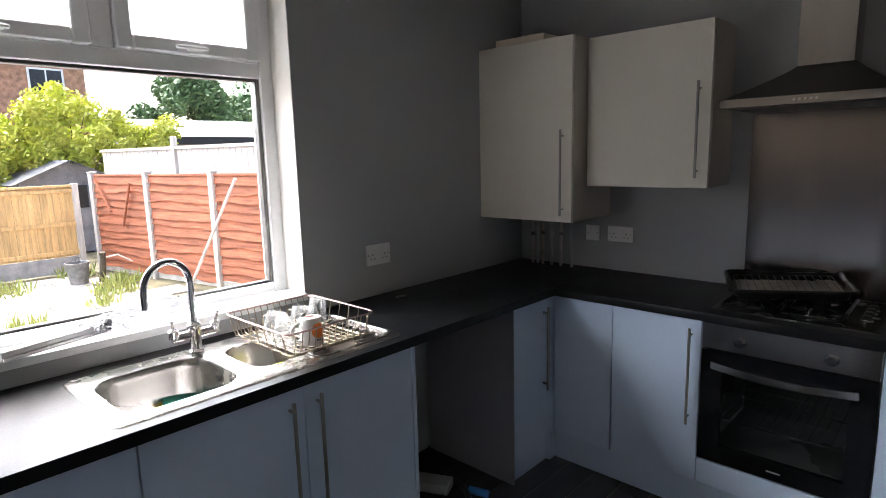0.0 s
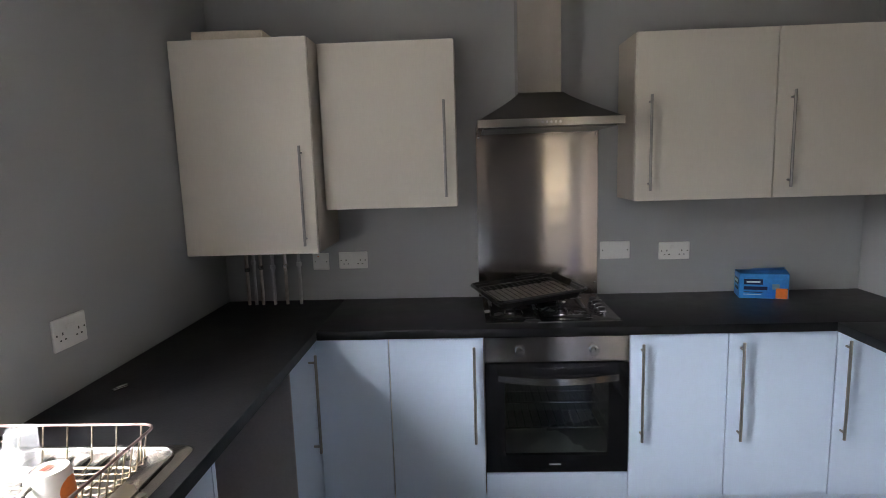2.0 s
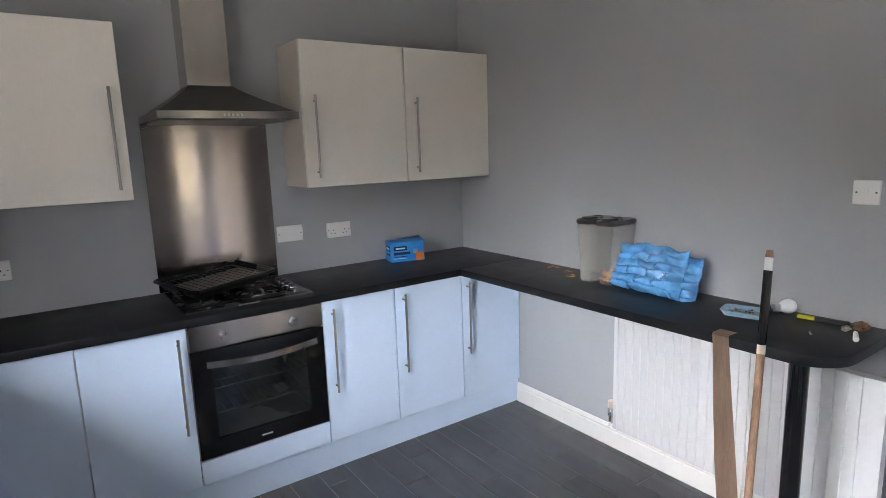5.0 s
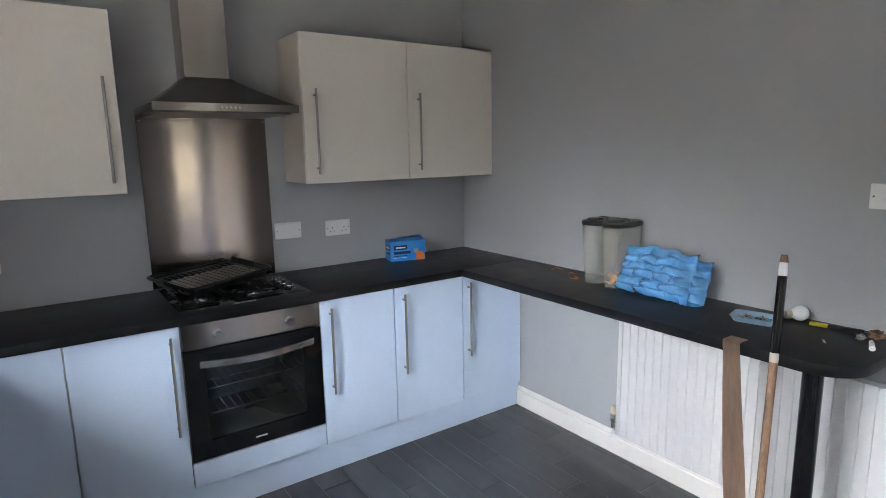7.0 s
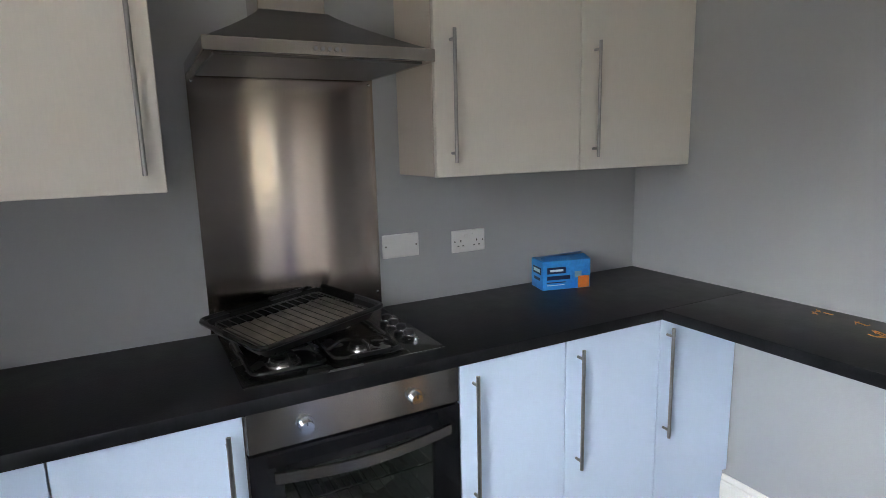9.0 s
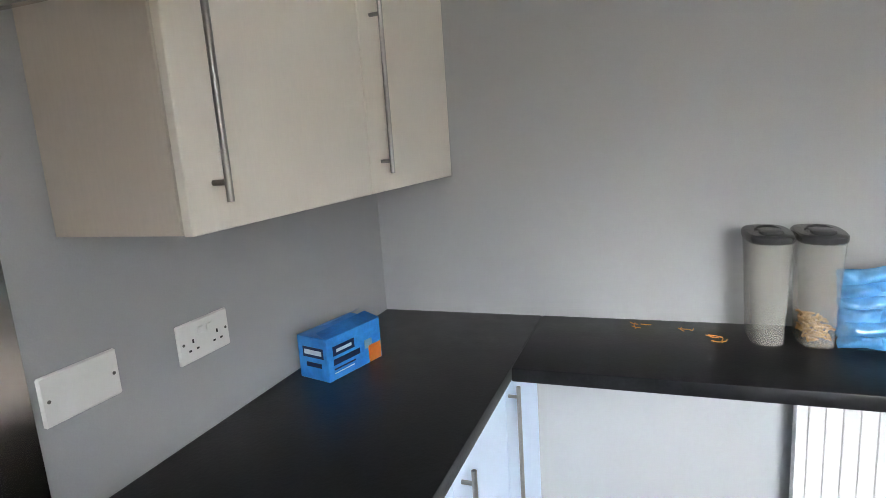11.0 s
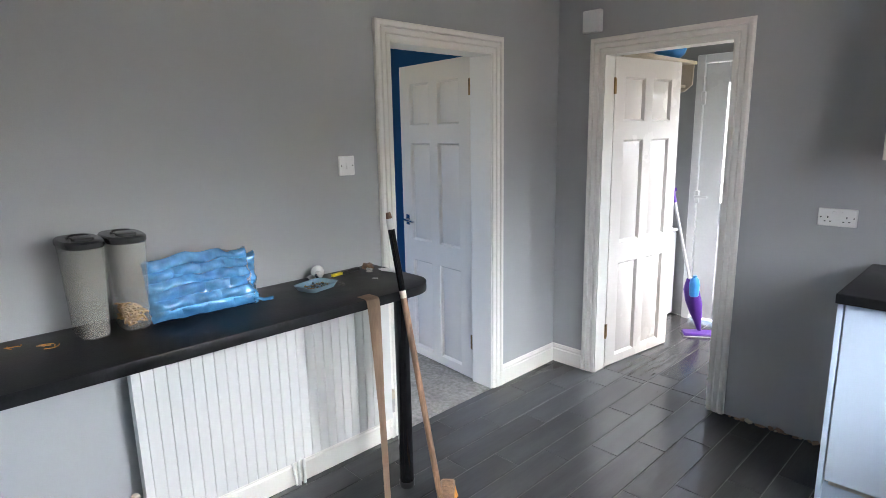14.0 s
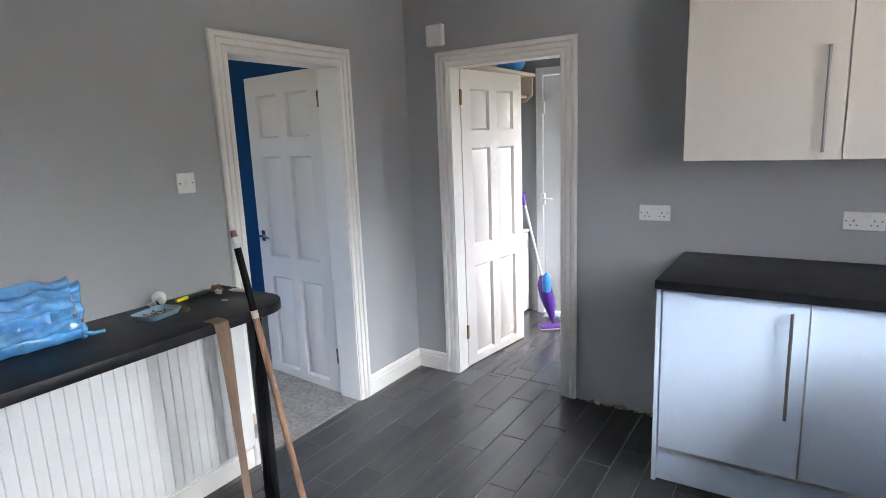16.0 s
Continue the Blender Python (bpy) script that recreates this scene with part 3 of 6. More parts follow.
# ---- cooker ----
def make_oven():
    o = thing("oven", pose(1.292, FN, 0), "built-in electric oven with steel fascia and black glass door", "oven")
    part("housing", boxes((0.01, 0.59, 0.03, 0.05, 0.262, 0.30), (0.01, 0.05, 0.05, 0.5, 0.262, 0.868), (0.55, 0.59, 0.05, 0.5, 0.262, 0.868), (0.05, 0.55, 0.48, 0.5, 0.262, 0.868),
                          (0.05, 0.55, 0.05, 0.48, 0.262, 0.33), (0.05, 0.55, 0.05, 0.48, 0.71, 0.868)), "oven_grey", o, "grey enamelled oven cavity")
    f = part("fascia", boxes((0.003, 0.597, -0.004, 0.03, 0.757, 0.867), bevel=0.003), "bright_steel", o, "brushed steel control panel")
    for x in (0.147, 0.452):
        bm = rod(bmesh.new(), (x, -0.004, 0.806), (x, -0.010, 0.806), 0.024, seg=28)
        rod(bm, (x, -0.010, 0.806), (x, -0.03, 0.806), 0.019, 0.0165, seg=28)
        k = part("knob", bm, "chrome", f, "round bright steel control knob")
        part("pointer", boxes((x - 0.0012, x + 0.0012, -0.031, -0.0298, 0.812, 0.822)), "black", k)
    for i in range(7):
        a = radians(-60 + 50 * i)
        bm = boxes((0.452 + 0.033 * math.sin(a) - 0.002, 0.452 + 0.033 * math.sin(a) + 0.002, -0.0048, -0.0038, 0.806 + 0.033 * math.cos(a) - 0.0008, 0.806 + 0.033 * math.cos(a) + 0.0008))
        part("dial_mark", bm, "black", f)
    d = part("door", ring_frame(0.003, 0.597, 0.268, 0.75, 0.085, 0.515, 0.345, 0.685, -0.002, 0.022), "black_gloss", o, "black glass oven door")
    g = part("pane", boxes((0.085, 0.515, 0.002, 0.008, 0.345, 0.685)), "oven_glass", d, "smoked inspection glass")
    g.visible_shadow = False
    bm = bmesh.new()
    pts = [(0.055 + 0.49 * i / 16, -0.042 - 0.018 * math.sin(math.pi * i / 16), 0.704 - 0.012 * math.sin(math.pi * i / 16)) for i in range(17)]
    for a, b in zip(pts, pts[1:]):
        vs = [bm.verts.new((p[0], p[1] + dy, p[2] + dz)) for p in (a, b) for dy, dz in ((-0.006, -0.014), (0.006, -0.014), (0.006, 0.014), (-0.006, 0.014))]
        for q in ((0, 1, 5, 4), (1, 2, 6, 5), (2, 3, 7, 6), (3, 0, 4, 7)):
            bm.faces.new([vs[i] for i in q])
    bmesh.ops.remove_doubles(bm, verts=bm.verts, dist=1e-4)
    bmesh.ops.holes_fill(bm, edges=bm.edges)
    for x in (0.08, 0.52):
        box(bm, x - 0.012, x + 0.012, -0.044, 0.0, 0.694, 0.712, bevel=0.003)
    part("door_handle", bm, "bright_steel", d, "bowed satin steel door handle")
    part("badge", boxes((0.268, 0.318, -0.0032, -0.0018, 0.300, 0.306)), "grey_plastic", d, "small grey maker's badge")
    for z in (0.44, 0.555):
        bm = bmesh.new()
        for y in (0.06, 0.46):
            rod(bm, (0.06, y, z), (0.54, y, z), 0.003, seg=6)
        for i in range(14):
            rod(bm, (0.07 + 0.0354 * i, 0.06, z), (0.07 + 0.0354 * i, 0.46, z), 0.0018, seg=5)
        part("oven_shelf", bm, "chrome", o, "chromed wire oven shelf")
    part("filler_panel", boxes((0.002, 0.598, 0, 0.018, 0.152, 0.260), bevel=0.0015), "unit_low", o, "pale lavender panel below the oven")
    part("plinth", boxes((0, 0.6, 0.025, 0.043, 0, 0.146)), "unit_low", o)


def make_hood():
    h = thing("cooker_hood", pose(1.585, 0, 1.718), "brushed steel chimney cooker hood on the wall", "cooker hood")
    part("rim", boxes((-0.297, 0.297, -0.478, -0.001, 0, 0.034), bevel=0.002), "bright_steel", h, "steel rim with push buttons")
    bm = bmesh.new()
    rings = []
    for i in range(11):
        s = i / 10
        k = (1 - s) ** 1.15
        hw, y, z = 0.100 + (0.288 - 0.100) * k, -0.168 - (0.468 - 0.168) * k, 0.034 + 0.135 * s
        rings.append([bm.verts.new(p) for p in ((-hw, y, z), (hw, y, z), (hw, -0.001, z), (-hw, -0.001, z))])
    for a, b in zip(rings, rings[1:]):
        for j in range(4):
            bm.faces.new((a[j], a[(j + 1) % 4], b[(j + 1) % 4], b[j]))
    # canopy's darker look is in the metal's colour, unlike rim and chimney
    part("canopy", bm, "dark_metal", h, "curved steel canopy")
    part("chimney", boxes((-0.103, 0.092, -0.165, -0.001, 0.166, H - 1.718), bevel=0.001), "bright_steel", h)
    part("filter", boxes((-0.27, 0.27, -0.45, -0.03, -0.004, 0.002)), "dark_metal", h, "dark grease filter")
    for i in range(5):
        part("button", rod(bmesh.new(), (-0.036 + 0.018 * i, -0.478, 0.017), (-0.036 + 0.018 * i, -0.483, 0.017), 0.0055, seg=12), "chrome", h)


def make_hob():
    h = thing("hob", pose(1.304, -0.512, 0.910), "four-burner gas hob with dark steel plate", "hob")
    part("plate", round_edges(prism(bmesh.new(), rounded(0, 0.566, 0, 0.482, 0.015), 0, 0.007), 0.002), "hob_steel", h)
    part("edge_strip", boxes((0.0, 0.566, -0.004, 0.0, 0.001, 0.006)), "inox", h, "bright steel front edge")
    part("recess", prism(bmesh.new(), rounded(0.02, 0.455, 0.02, 0.462, 0.03), 0.0072, 0.009), "hob_steel", h, "dark greasy burner pan")
    for x, y, r in ((0.125, 0.11, 0.038), (0.345, 0.11, 0.030), (0.125, 0.355, 0.034), (0.345, 0.355, 0.046)):
        b = part("burner", lathe(bmesh.new(), [(r * 1.25, 0.009), (r * 1.2, 0.014), (r, 0.016), (r, 0.024)], at=(x, y, 0)), "inox", h, "aluminium burner ring")
        part("cap", lathe(bmesh.new(), [(r * 0.92, 0.024), (r * 0.92, 0.029), (r * 0.8, 0.031)], at=(x, y, 0)), "black_enamel", b)
    for x0, x1 in ((0.03, 0.225), (0.245, 0.445)):
        bm = bmesh.new()
        y0, y1 = 0.03, 0.455
        loop = [(p[0], p[1], 0.018) for p in rounded(x0, x1, y0, y1, 0.03, 4)]
        tube(bm, loop + loop[:2], 0.0068, 6)
        for cy in (0.11, 0.355):
            cx = (x0 + x1) / 2
            for dx, dy in ((1, 0), (-1, 0), (0, 1), (0, -1)):
                e = (x1 if dx > 0 else x0) if dx else cx
                f = (cy + dy * 0.08) if dy else cy
                tube(bm, [(e, f, 0.018), (cx + dx * 0.06, cy + dy * 0.06, 0.040), (cx + dx * 0.022, cy + dy * 0.022, 0.041)], 0.0045, 6)
        part("pan_support", bm, "black_enamel", h, "black enamelled pan support")
    for i in range(4):
        y = 0.13 + 0.06 * i
        bm = lathe(bmesh.new(), [(0.021, 0.007), (0.021, 0.012), (0.0175, 0.014), (0.016, 0.030), (0.013, 0.032)], at=(0.512, y, 0), seg=20)
        kb = part("knob", bm, "black", h, "black control knob with a chrome skirt")
        part("chrome_band", lathe(bmesh.new(), [(0.0212, 0.0125), (0.0185, 0.0145), (0.0178, 0.0175), (0.0172, 0.0178)], at=(0.512, y, 0), seg=20), "chrome", kb, "bright chrome band")
    part("ignition_button", rod(bmesh.new(), (0.512, 0.082, 0.007), (0.512, 0.082, 0.02), 0.007), "chrome", h)


def make_grill_pan():
    g = thing("grill_pan", pose(1.511, -0.215, 0.966, 3.5, -2.5, 21), "greasy black grill pan lined with foil, lying on the hob", "grill pan")
    lo, hi = rounded(-0.195, 0.195, -0.14, 0.14, 0.02, 4), rounded(-0.228, 0.228, -0.17, 0.17, 0.03, 4)
    mid = rounded(-0.210, 0.210, -0.152, 0.152, 0.025, 4)
    bm = bmesh.new()
    def ring(o, z):
        return [bm.verts.new((x, y, z)) for x, y in o]
    rs = [ring(lo, 0.0), ring(mid, 0.034), ring(hi, 0.036), ring(hi, 0.033), ring(mid, 0.030), ring(lo, -0.002)]
    for a, b in zip(rs, rs[1:]):
        for k in range(len(a)):
            bm.faces.new((a[k], a[(k + 1) % len(a)], b[(k + 1) % len(a)], b[k]))
    bm.faces.new(rs[0])
    bm.faces.new(rs[-1][::-1])
    part("pan", bm, "black_enamel", g)
    lip = [(x, y, 0.036) for x, y in rounded(-0.222, 0.222, -0.164, 0.164, 0.028, 4)]
    part("rolled_rim", tube(bmesh.new(), lip + lip[:2], 0.0075, 8), "black_enamel", g, "thick black rolled rim")
    bm = bmesh.new()
    n, m2 = 30, 20
    vs = [[bm.verts.new((-0.19 + 0.385 * i / n, -0.128 + 0.23 * j / m2, 0.012 + 0.008 * noise.noise((i * 0.7, j * 0.7, 3)) + (0.022 * abs(noise.noise((i * 0.9, j * 0.9, 9))) if i > n * 0.8 else 0))) for j in range(m2 + 1)] for i in range(n + 1)]
    for i in range(n):
        for j in range(m2):
            bm.faces.new((vs[i][j], vs[i + 1][j], vs[i + 1][j + 1], vs[i][j + 1]))
    part("foil", bm, "foil", g, "crumpled stained foil lining")
    bm = bmesh.new()
    loop = [(x, y, 0.024) for x, y in rounded(-0.19, 0.19, -0.138, 0.138, 0.02, 4)]
    tube(bm, loop + loop[:2], 0.0028, 6)
    wr = part("wire_rack", bm, "dark_metal", g, "wire grill rack")
    for i in range(13):
        part("wire", rod(bmesh.new(), (-0.175 + 0.0292 * i, -0.138, 0.025), (-0.175 + 0.0292 * i, 0.138, 0.025), 0.0016, seg=5), "dark_metal", wr)


make_oven(), make_hood(), make_hob(), make_grill_pan()
sb = thing("splashback", pose(1.585, -0.0005, 0.912), "brushed stainless steel splashback behind the hob", "splashback")
part("sheet", boxes((-0.296, 0.296, -0.005, 0, 0, 0.822), bevel=0.001), "steel", sb)
for x, z in ((-0.282, 0.06), (0.282, 0.06), (-0.282, 0.79), (0.282, 0.79)):
    part("screw_cap", lathe(bmesh.new(), [(0.006, 0), (0.005, 0.003), (0.002, 0.004)], seg=12), "chrome", sb).matrix_basis = pose(x, -0.005, z, 90, 0, 0)


# ---- sink, tap, rack ----
def make_sink():
    s = thing("sink", pose(0, 0, 0.910), "stainless steel one and a half bowl inset sink with drainer", "sink")
    bm = bmesh.new()
    outer = rounded(0.088, 0.552, -2.528, -1.545, 0.035, 5)
    bowls = [rounded(0.165, 0.505, -2.485, -2.145, 0.085, 6), rounded(0.185, 0.465, -2.085, -1.925, 0.07, 6)]
    loops = []
    for o in (outer, *bowls):
        vs = [bm.verts.new((x, y, 0.004)) for x, y in o]
        es = [bm.edges.new((vs[i], vs[(i + 1) % len(vs)])) for i in range(len(vs))]
        loops.append((vs, es))
    bmesh.ops.triangle_fill(bm, edges=[e for _, es in loops for e in es], use_beauty=True)
    vs = loops[0][0]
    lo = [bm.verts.new((v.co.x + (0.004 if v.co.x > 0.3 else -0.004), v.co.y + (0.004 if v.co.y > -2 else -0.004), 0.0005)) for v in vs]
    for i in range(len(vs)):
        bm.faces.new((vs[i], vs[(i + 1) % len(vs)], lo[(i + 1) % len(vs)], lo[i]))
    part("deck", bm, "inox", s, "satin steel deck")
    for o, deep, nm in ((bowls[0], 0.16, "bowl"), (bowls[1], 0.11, "half_bowl")):
        bm = bmesh.new()
        cx, cy = sum(p[0] for p in o) / len(o), sum(p[1] for p in o) / len(o)
        rings = []
        for k, z in ((1.0, 0.004), (0.975, -0.004), (0.955, -0.03), (0.93, -deep * 0.75), (0.86, -deep * 0.96), (0.72, -deep), (0.25, -deep - 0.004)):
            rings.append([bm.verts.new((cx + (x - cx) * k, cy + (y - cy) * k, z)) for x, y in o])
        for a, b in zip(rings, rings[1:]):
            for i in range(len(o)):
                bm.faces.new((a[i], a[(i + 1) % len(o)], b[(i + 1) % len(o)], b[i]))
        bm.faces.new(rings[-1])
        b = part(nm, bm, "inox", s)
        part("waste", lathe(bmesh.new(), [(0.036, -deep - 0.003), (0.036, -deep + 0.001), (0.03, -deep + 0.001), (0.02, -deep - 0.002)], at=(cx, cy, 0)), "chrome", b)
    part("overflow", lathe(bmesh.new(), [(0.012, 0), (0.012, 0.004), (0.004, 0.005)], seg=16), "dark_hole", s).matrix_basis = pose(0.335, -2.156, -0.035, 90, 0, 0)
    part("tap_hole_cover", lathe(bmesh.new(), [(0.0, 0.0068), (0.012, 0.0066), (0.017, 0.0045), (0.0175, 0.0035)], at=(0.515, -2.095, 0), seg=20), "inox", s, "round steel tap hole cover")
    for i in range(7):
        x = 0.18 + 0.045 * i
        part("drainer_rib", round_edges(boxes((x, x + 0.014, -1.88, -1.60, 0.004, 0.0075)), 0.003, 2), "inox", s)
    bm = bmesh.new()
    lp = [(x, y, 0.006) for x, y in rounded(0.125, 0.525, -1.90, -1.565, 0.05, 5)]
    tube(bm, lp + lp[:2], 0.004, 6)
    part("drainer_rim", bm, "inox", s)


def make_tap():
    t = thing("kitchen_tap", pose(0.135, -2.135, 0.914), "chrome swan-neck mixer tap with two levers", "tap")
    bm = lathe(bmesh.new(), [(0.028, 0), (0.028, 0.008), (0.021, 0.014), (0.019, 0.055), (0.023, 0.062), (0.023, 0.10), (0.016, 0.108)], seg=24)
    rod(bm, (0, -0.078, 0.066), (0, 0.078, 0.066), 0.0155, seg=18)
    part("body", bm, "chrome", t)
    r, h = 0.088, 0.245
    d = Vector((0.28, -0.96, 0))
    pts = [Vector((0, 0, 0.10)), Vector((0, 0, 0.17))] + [d * (r - r * math.cos(radians(a))) + Vector((0, 0, h + r * math.sin(radians(a)))) for a in range(0, 181, 12)]
    pts += [d * 2 * r + Vector((0, 0, h - 0.05))]
    part("spout", tube(bmesh.new(), pts, 0.0115, 14), "chrome", t)
    for s in (-1, 1):
        bm = lathe(bmesh.new(), [(0.018, 0.066), (0.018, 0.09), (0.012, 0.096)], at=(0, s * 0.072, 0), seg=18)
        rod(bm, (0, s * 0.072, 0.09), (0.012, s * 0.078, 0.125), 0.006, 0.0045)
        lathe(bm, [(0.0, 0.121), (0.008, 0.124), (0.009, 0.130), (0.0, 0.136)], at=(0.012, s * 0.078, 0), seg=14)
        part("lever", bm, "chrome", t)


def make_rack():
    k = thing("dish_rack", pose(0, 0, 0.918), "chromed wire dish rack on the drainer", "dish rack")
    x0, x1, y0, y1 = 0.12, 0.505, -1.995, -1.66
    bm = bmesh.new()
    lp = [(x, y, 0.098) for x, y in rounded(x0 - 0.015, x1 + 0.015, y0 - 0.015, y1 + 0.015, 0.03, 4)]
    tube(bm, lp + lp[:2], 0.0034, 8)
    part("top_rim", bm, "rack_rim", k, "worn pinkish chrome top wire")
    bm = bmesh.new()
    lp = [(x, y, 0.012) for x, y in rounded(x0 + 0.02, x1 - 0.02, y0 + 0.02, y1 - 0.02, 0.02, 4)]
    tube(bm, lp + lp[:2], 0.0035, 6)
    part("base_wire", bm, "rack_wire", k)
    n = 12
    for i in range(n):
        y = y0 + 0.02 + (y1 - y0 - 0.04) * i / (n - 1)
        bm = tube(bmesh.new(), [(x0 - 0.013, y, 0.098), (x0 - 0.008, y, 0.085), (x0 + 0.006, y, 0.02), (x0 + 0.04, y, 0.012), (x1 - 0.04, y, 0.012), (x1 - 0.006, y, 0.02), (x1 + 0.008, y, 0.085), (x1 + 0.013, y, 0.098)], 0.0019, 6)
        part("cross_wire", bm, "rack_wire", k)
    for i in range(7):
        x = x0 + 0.02 + (x1 - x0 - 0.04) * i / 6
        bm = tube(bmesh.new(), [(x, y0 - 0.013, 0.098), (x, y0 + 0.004, 0.02), (x, y0 + 0.04, 0.009), (x, y1 - 0.04, 0.009), (x, y1 - 0.004, 0.02), (x, y1 + 0.013, 0.098)], 0.0019, 6)
        part("long_wire", bm, "rack_wire", k)
    for i in range(6):
        y = y0 + 0.045 + 0.052 * i
        part("plate_loop", tube(bmesh.new(), [(x0 + 0.05, y, 0.012), (x0 + 0.052, y, 0.06), (x0 + 0.065, y, 0.082), (x0 + 0.085, y, 0.084), (x0 + 0.10, y, 0.06), (x0 + 0.104, y, 0.012)], 0.0018, 6), "rack_wire", k)


def mug(m, decorated):
    u = thing("mug", m, "white mug with an orange spot, upside down in the rack" if decorated else "clear glass mug upside down in the rack", "mug", "washed mugs")
    part("cup", lathe(bmesh.new(), [(0.036, 0.0), (0.040, 0.001), (0.0405, 0.088), (0.037, 0.094), (0.030, 0.096), (0.028, 0.0925), (0.0, 0.0925)], seg=32), "ceramic" if decorated else "tumbler", u)
    part("handle", tube(bmesh.new(), [(0.038 + 0.034 * math.sin(radians(a)), 0, 0.046 + 0.032 * math.cos(radians(a))) for a in range(0, 181, 15)], 0.0058, 10), "ceramic" if decorated else "tumbler", u)
    if decorated:
        bm = bmesh.new()
        def on(a, z):
            return bm.verts.new((0.0409 * math.cos(a), 0.0409 * math.sin(a), z))
        rows = []
        for j in range(9):
            z = -0.026 + 0.052 * j / 8
            hw = math.sqrt(max(0, 0.027 ** 2 - z * z)) / 0.0409
            rows.append([on(radians(105) - hw + 2 * hw * i / 8, 0.05 + z) for i in range(9)])
        for a, b in zip(rows, rows[1:]):
            for i in range(8):
                bm.faces.new((a[i], a[i + 1], b[i + 1], b[i]))
        part("spot", bm, "orange", u, "orange printed spot")
        part("base_label", boxes((-0.012, 0.012, -0.008, 0.008, 0.0962, 0.0968)), "red_mark", u, "small red-brown base mark")
        for i in range(4):
            a = radians(92 + 7 * i)
            part("print_bar", boxes((-0.0004, 0.0006, -0.0015, 0.0015, -0.004, 0.004)), "black", u).matrix_basis = pose(0.0408 * math.cos(a), 0.0408 * math.sin(a), 0.018, 0, 0, math.degrees(a))
    return u


def tumbler(m):
    u = thing("glass", m, "clear drinking glass upside down in the rack", "glass", "washed glasses")
    part("wall", lathe(bmesh.new(), [(0.036, 0.0), (0.0385, 0.0), (0.030, 0.092), (0.026, 0.096), (0.0, 0.096), (0.0, 0.088), (0.027, 0.086)], seg=28), "tumbler", u)
    return u


make_sink(), make_tap(), make_rack()
ZR = 0.932
mug(pose(0.425, -1.855, ZR, 4, 0, -100), True)
mug(pose(0.255, -1.80, ZR - 0.004, 14, 0, 150), False)
mug(pose(0.25, -1.905, ZR - 0.004, 14, 0, 140), False)
tumbler(pose(0.245, -1.715, ZR + 0.012, -6, 4, 0))
tumbler(pose(0.348, -1.915, ZR - 0.004, 0, 0, 0))
sponge = thing("scrubbing_sponge", pose(0.212, -2.238, 0.757, 0, 5, 72), "yellow and green scrubbing sponge in the sink bowl", "sponge")
part("foam", boxes((-0.055, 0.055, -0.036, 0.036, 0, 0.034), bevel=0.005), "yellow", sponge)
part("scourer", boxes((-0.055, 0.055, -0.036, 0.036, 0.0345, 0.043), bevel=0.002), "scourer", sponge)
brush = thing("washing_up_brush", pose(0.245, -1.998, 0.803), "black brush with a flat yellow handle lying in the half bowl", "brush")
part("bristle_head", lathe(bmesh.new(), [(0.0, 0.0), (0.016, 0.002), (0.018, 0.016), (0.015, 0.028), (0.0, 0.031)], seg=16), "black", brush, "black bristle head")
part("neck", tube(bmesh.new(), [(0.0, 0.0, 0.02), (0.012, 0.008, 0.026), (0.03, 0.018, 0.025)], 0.010, 10), "black", brush)
part("handle", boxes((0, 0.105, -0.010, 0.010, -0.006, 0.006), bevel=0.004), "yellow", brush, "yellow plastic handle").matrix_basis = pose(0.026, 0.016, 0.028, 0, -20, 26)
solo("metal_clip", boxes((-0.022, 0.022, -0.008, 0.008, 0, 0.005), (-0.012, 0.026, -0.005, 0.005, 0.005, 0.009), bevel=0.0015), "inox", "small bent steel clip on the worktop", "clip", pose(0.127, -1.163, 0.910, 0, 0, 60))


# things on the sill
def make_rail():
    r = thing("curtain_rail", pose(0.0, -2.64, 1.0, 0, 0, 108), "loose aluminium rail lying on the sill", "rail")
    part("rail", boxes((-0.02, 0.30, -0.02, 0.02, 0, 0.028), bevel=0.004), "handle_steel", r)
    part("end_cap", boxes((0.301, 0.322, -0.024, 0.024, 0, 0.038), bevel=0.004), "lid", r)
    part("lip", boxes((-0.02, 0.30, -0.028, -0.021, 0, 0.010)), "handle_steel", r)


def make_bag():
    bm = bmesh.new()
    bmesh.ops.create_icosphere(bm, subdivisions=4, radius=1)
    for v in bm.verts:
        p = v.co.copy()
        k = 1 + 0.45 * noise.noise(p * 2.2) + 0.2 * noise.noise(p * 5.0)
        v.co = Vector((p.x * 0.05 * k, p.y * 0.15 * k, max(0, 0.032 + p.z * 0.034 * k + 0.02 * noise.noise(p * 3 + Vector((4, 0, 0))) + 0.05 * max(0, p.y) * (0.5 + noise.noise(p * 3)))))
    solo("plastic_bag", bm, "polythene", "crumpled clear polythene bag on the sill", "bag", pose(-0.06, -2.245, 1.0))


make_rail(), make_bag()


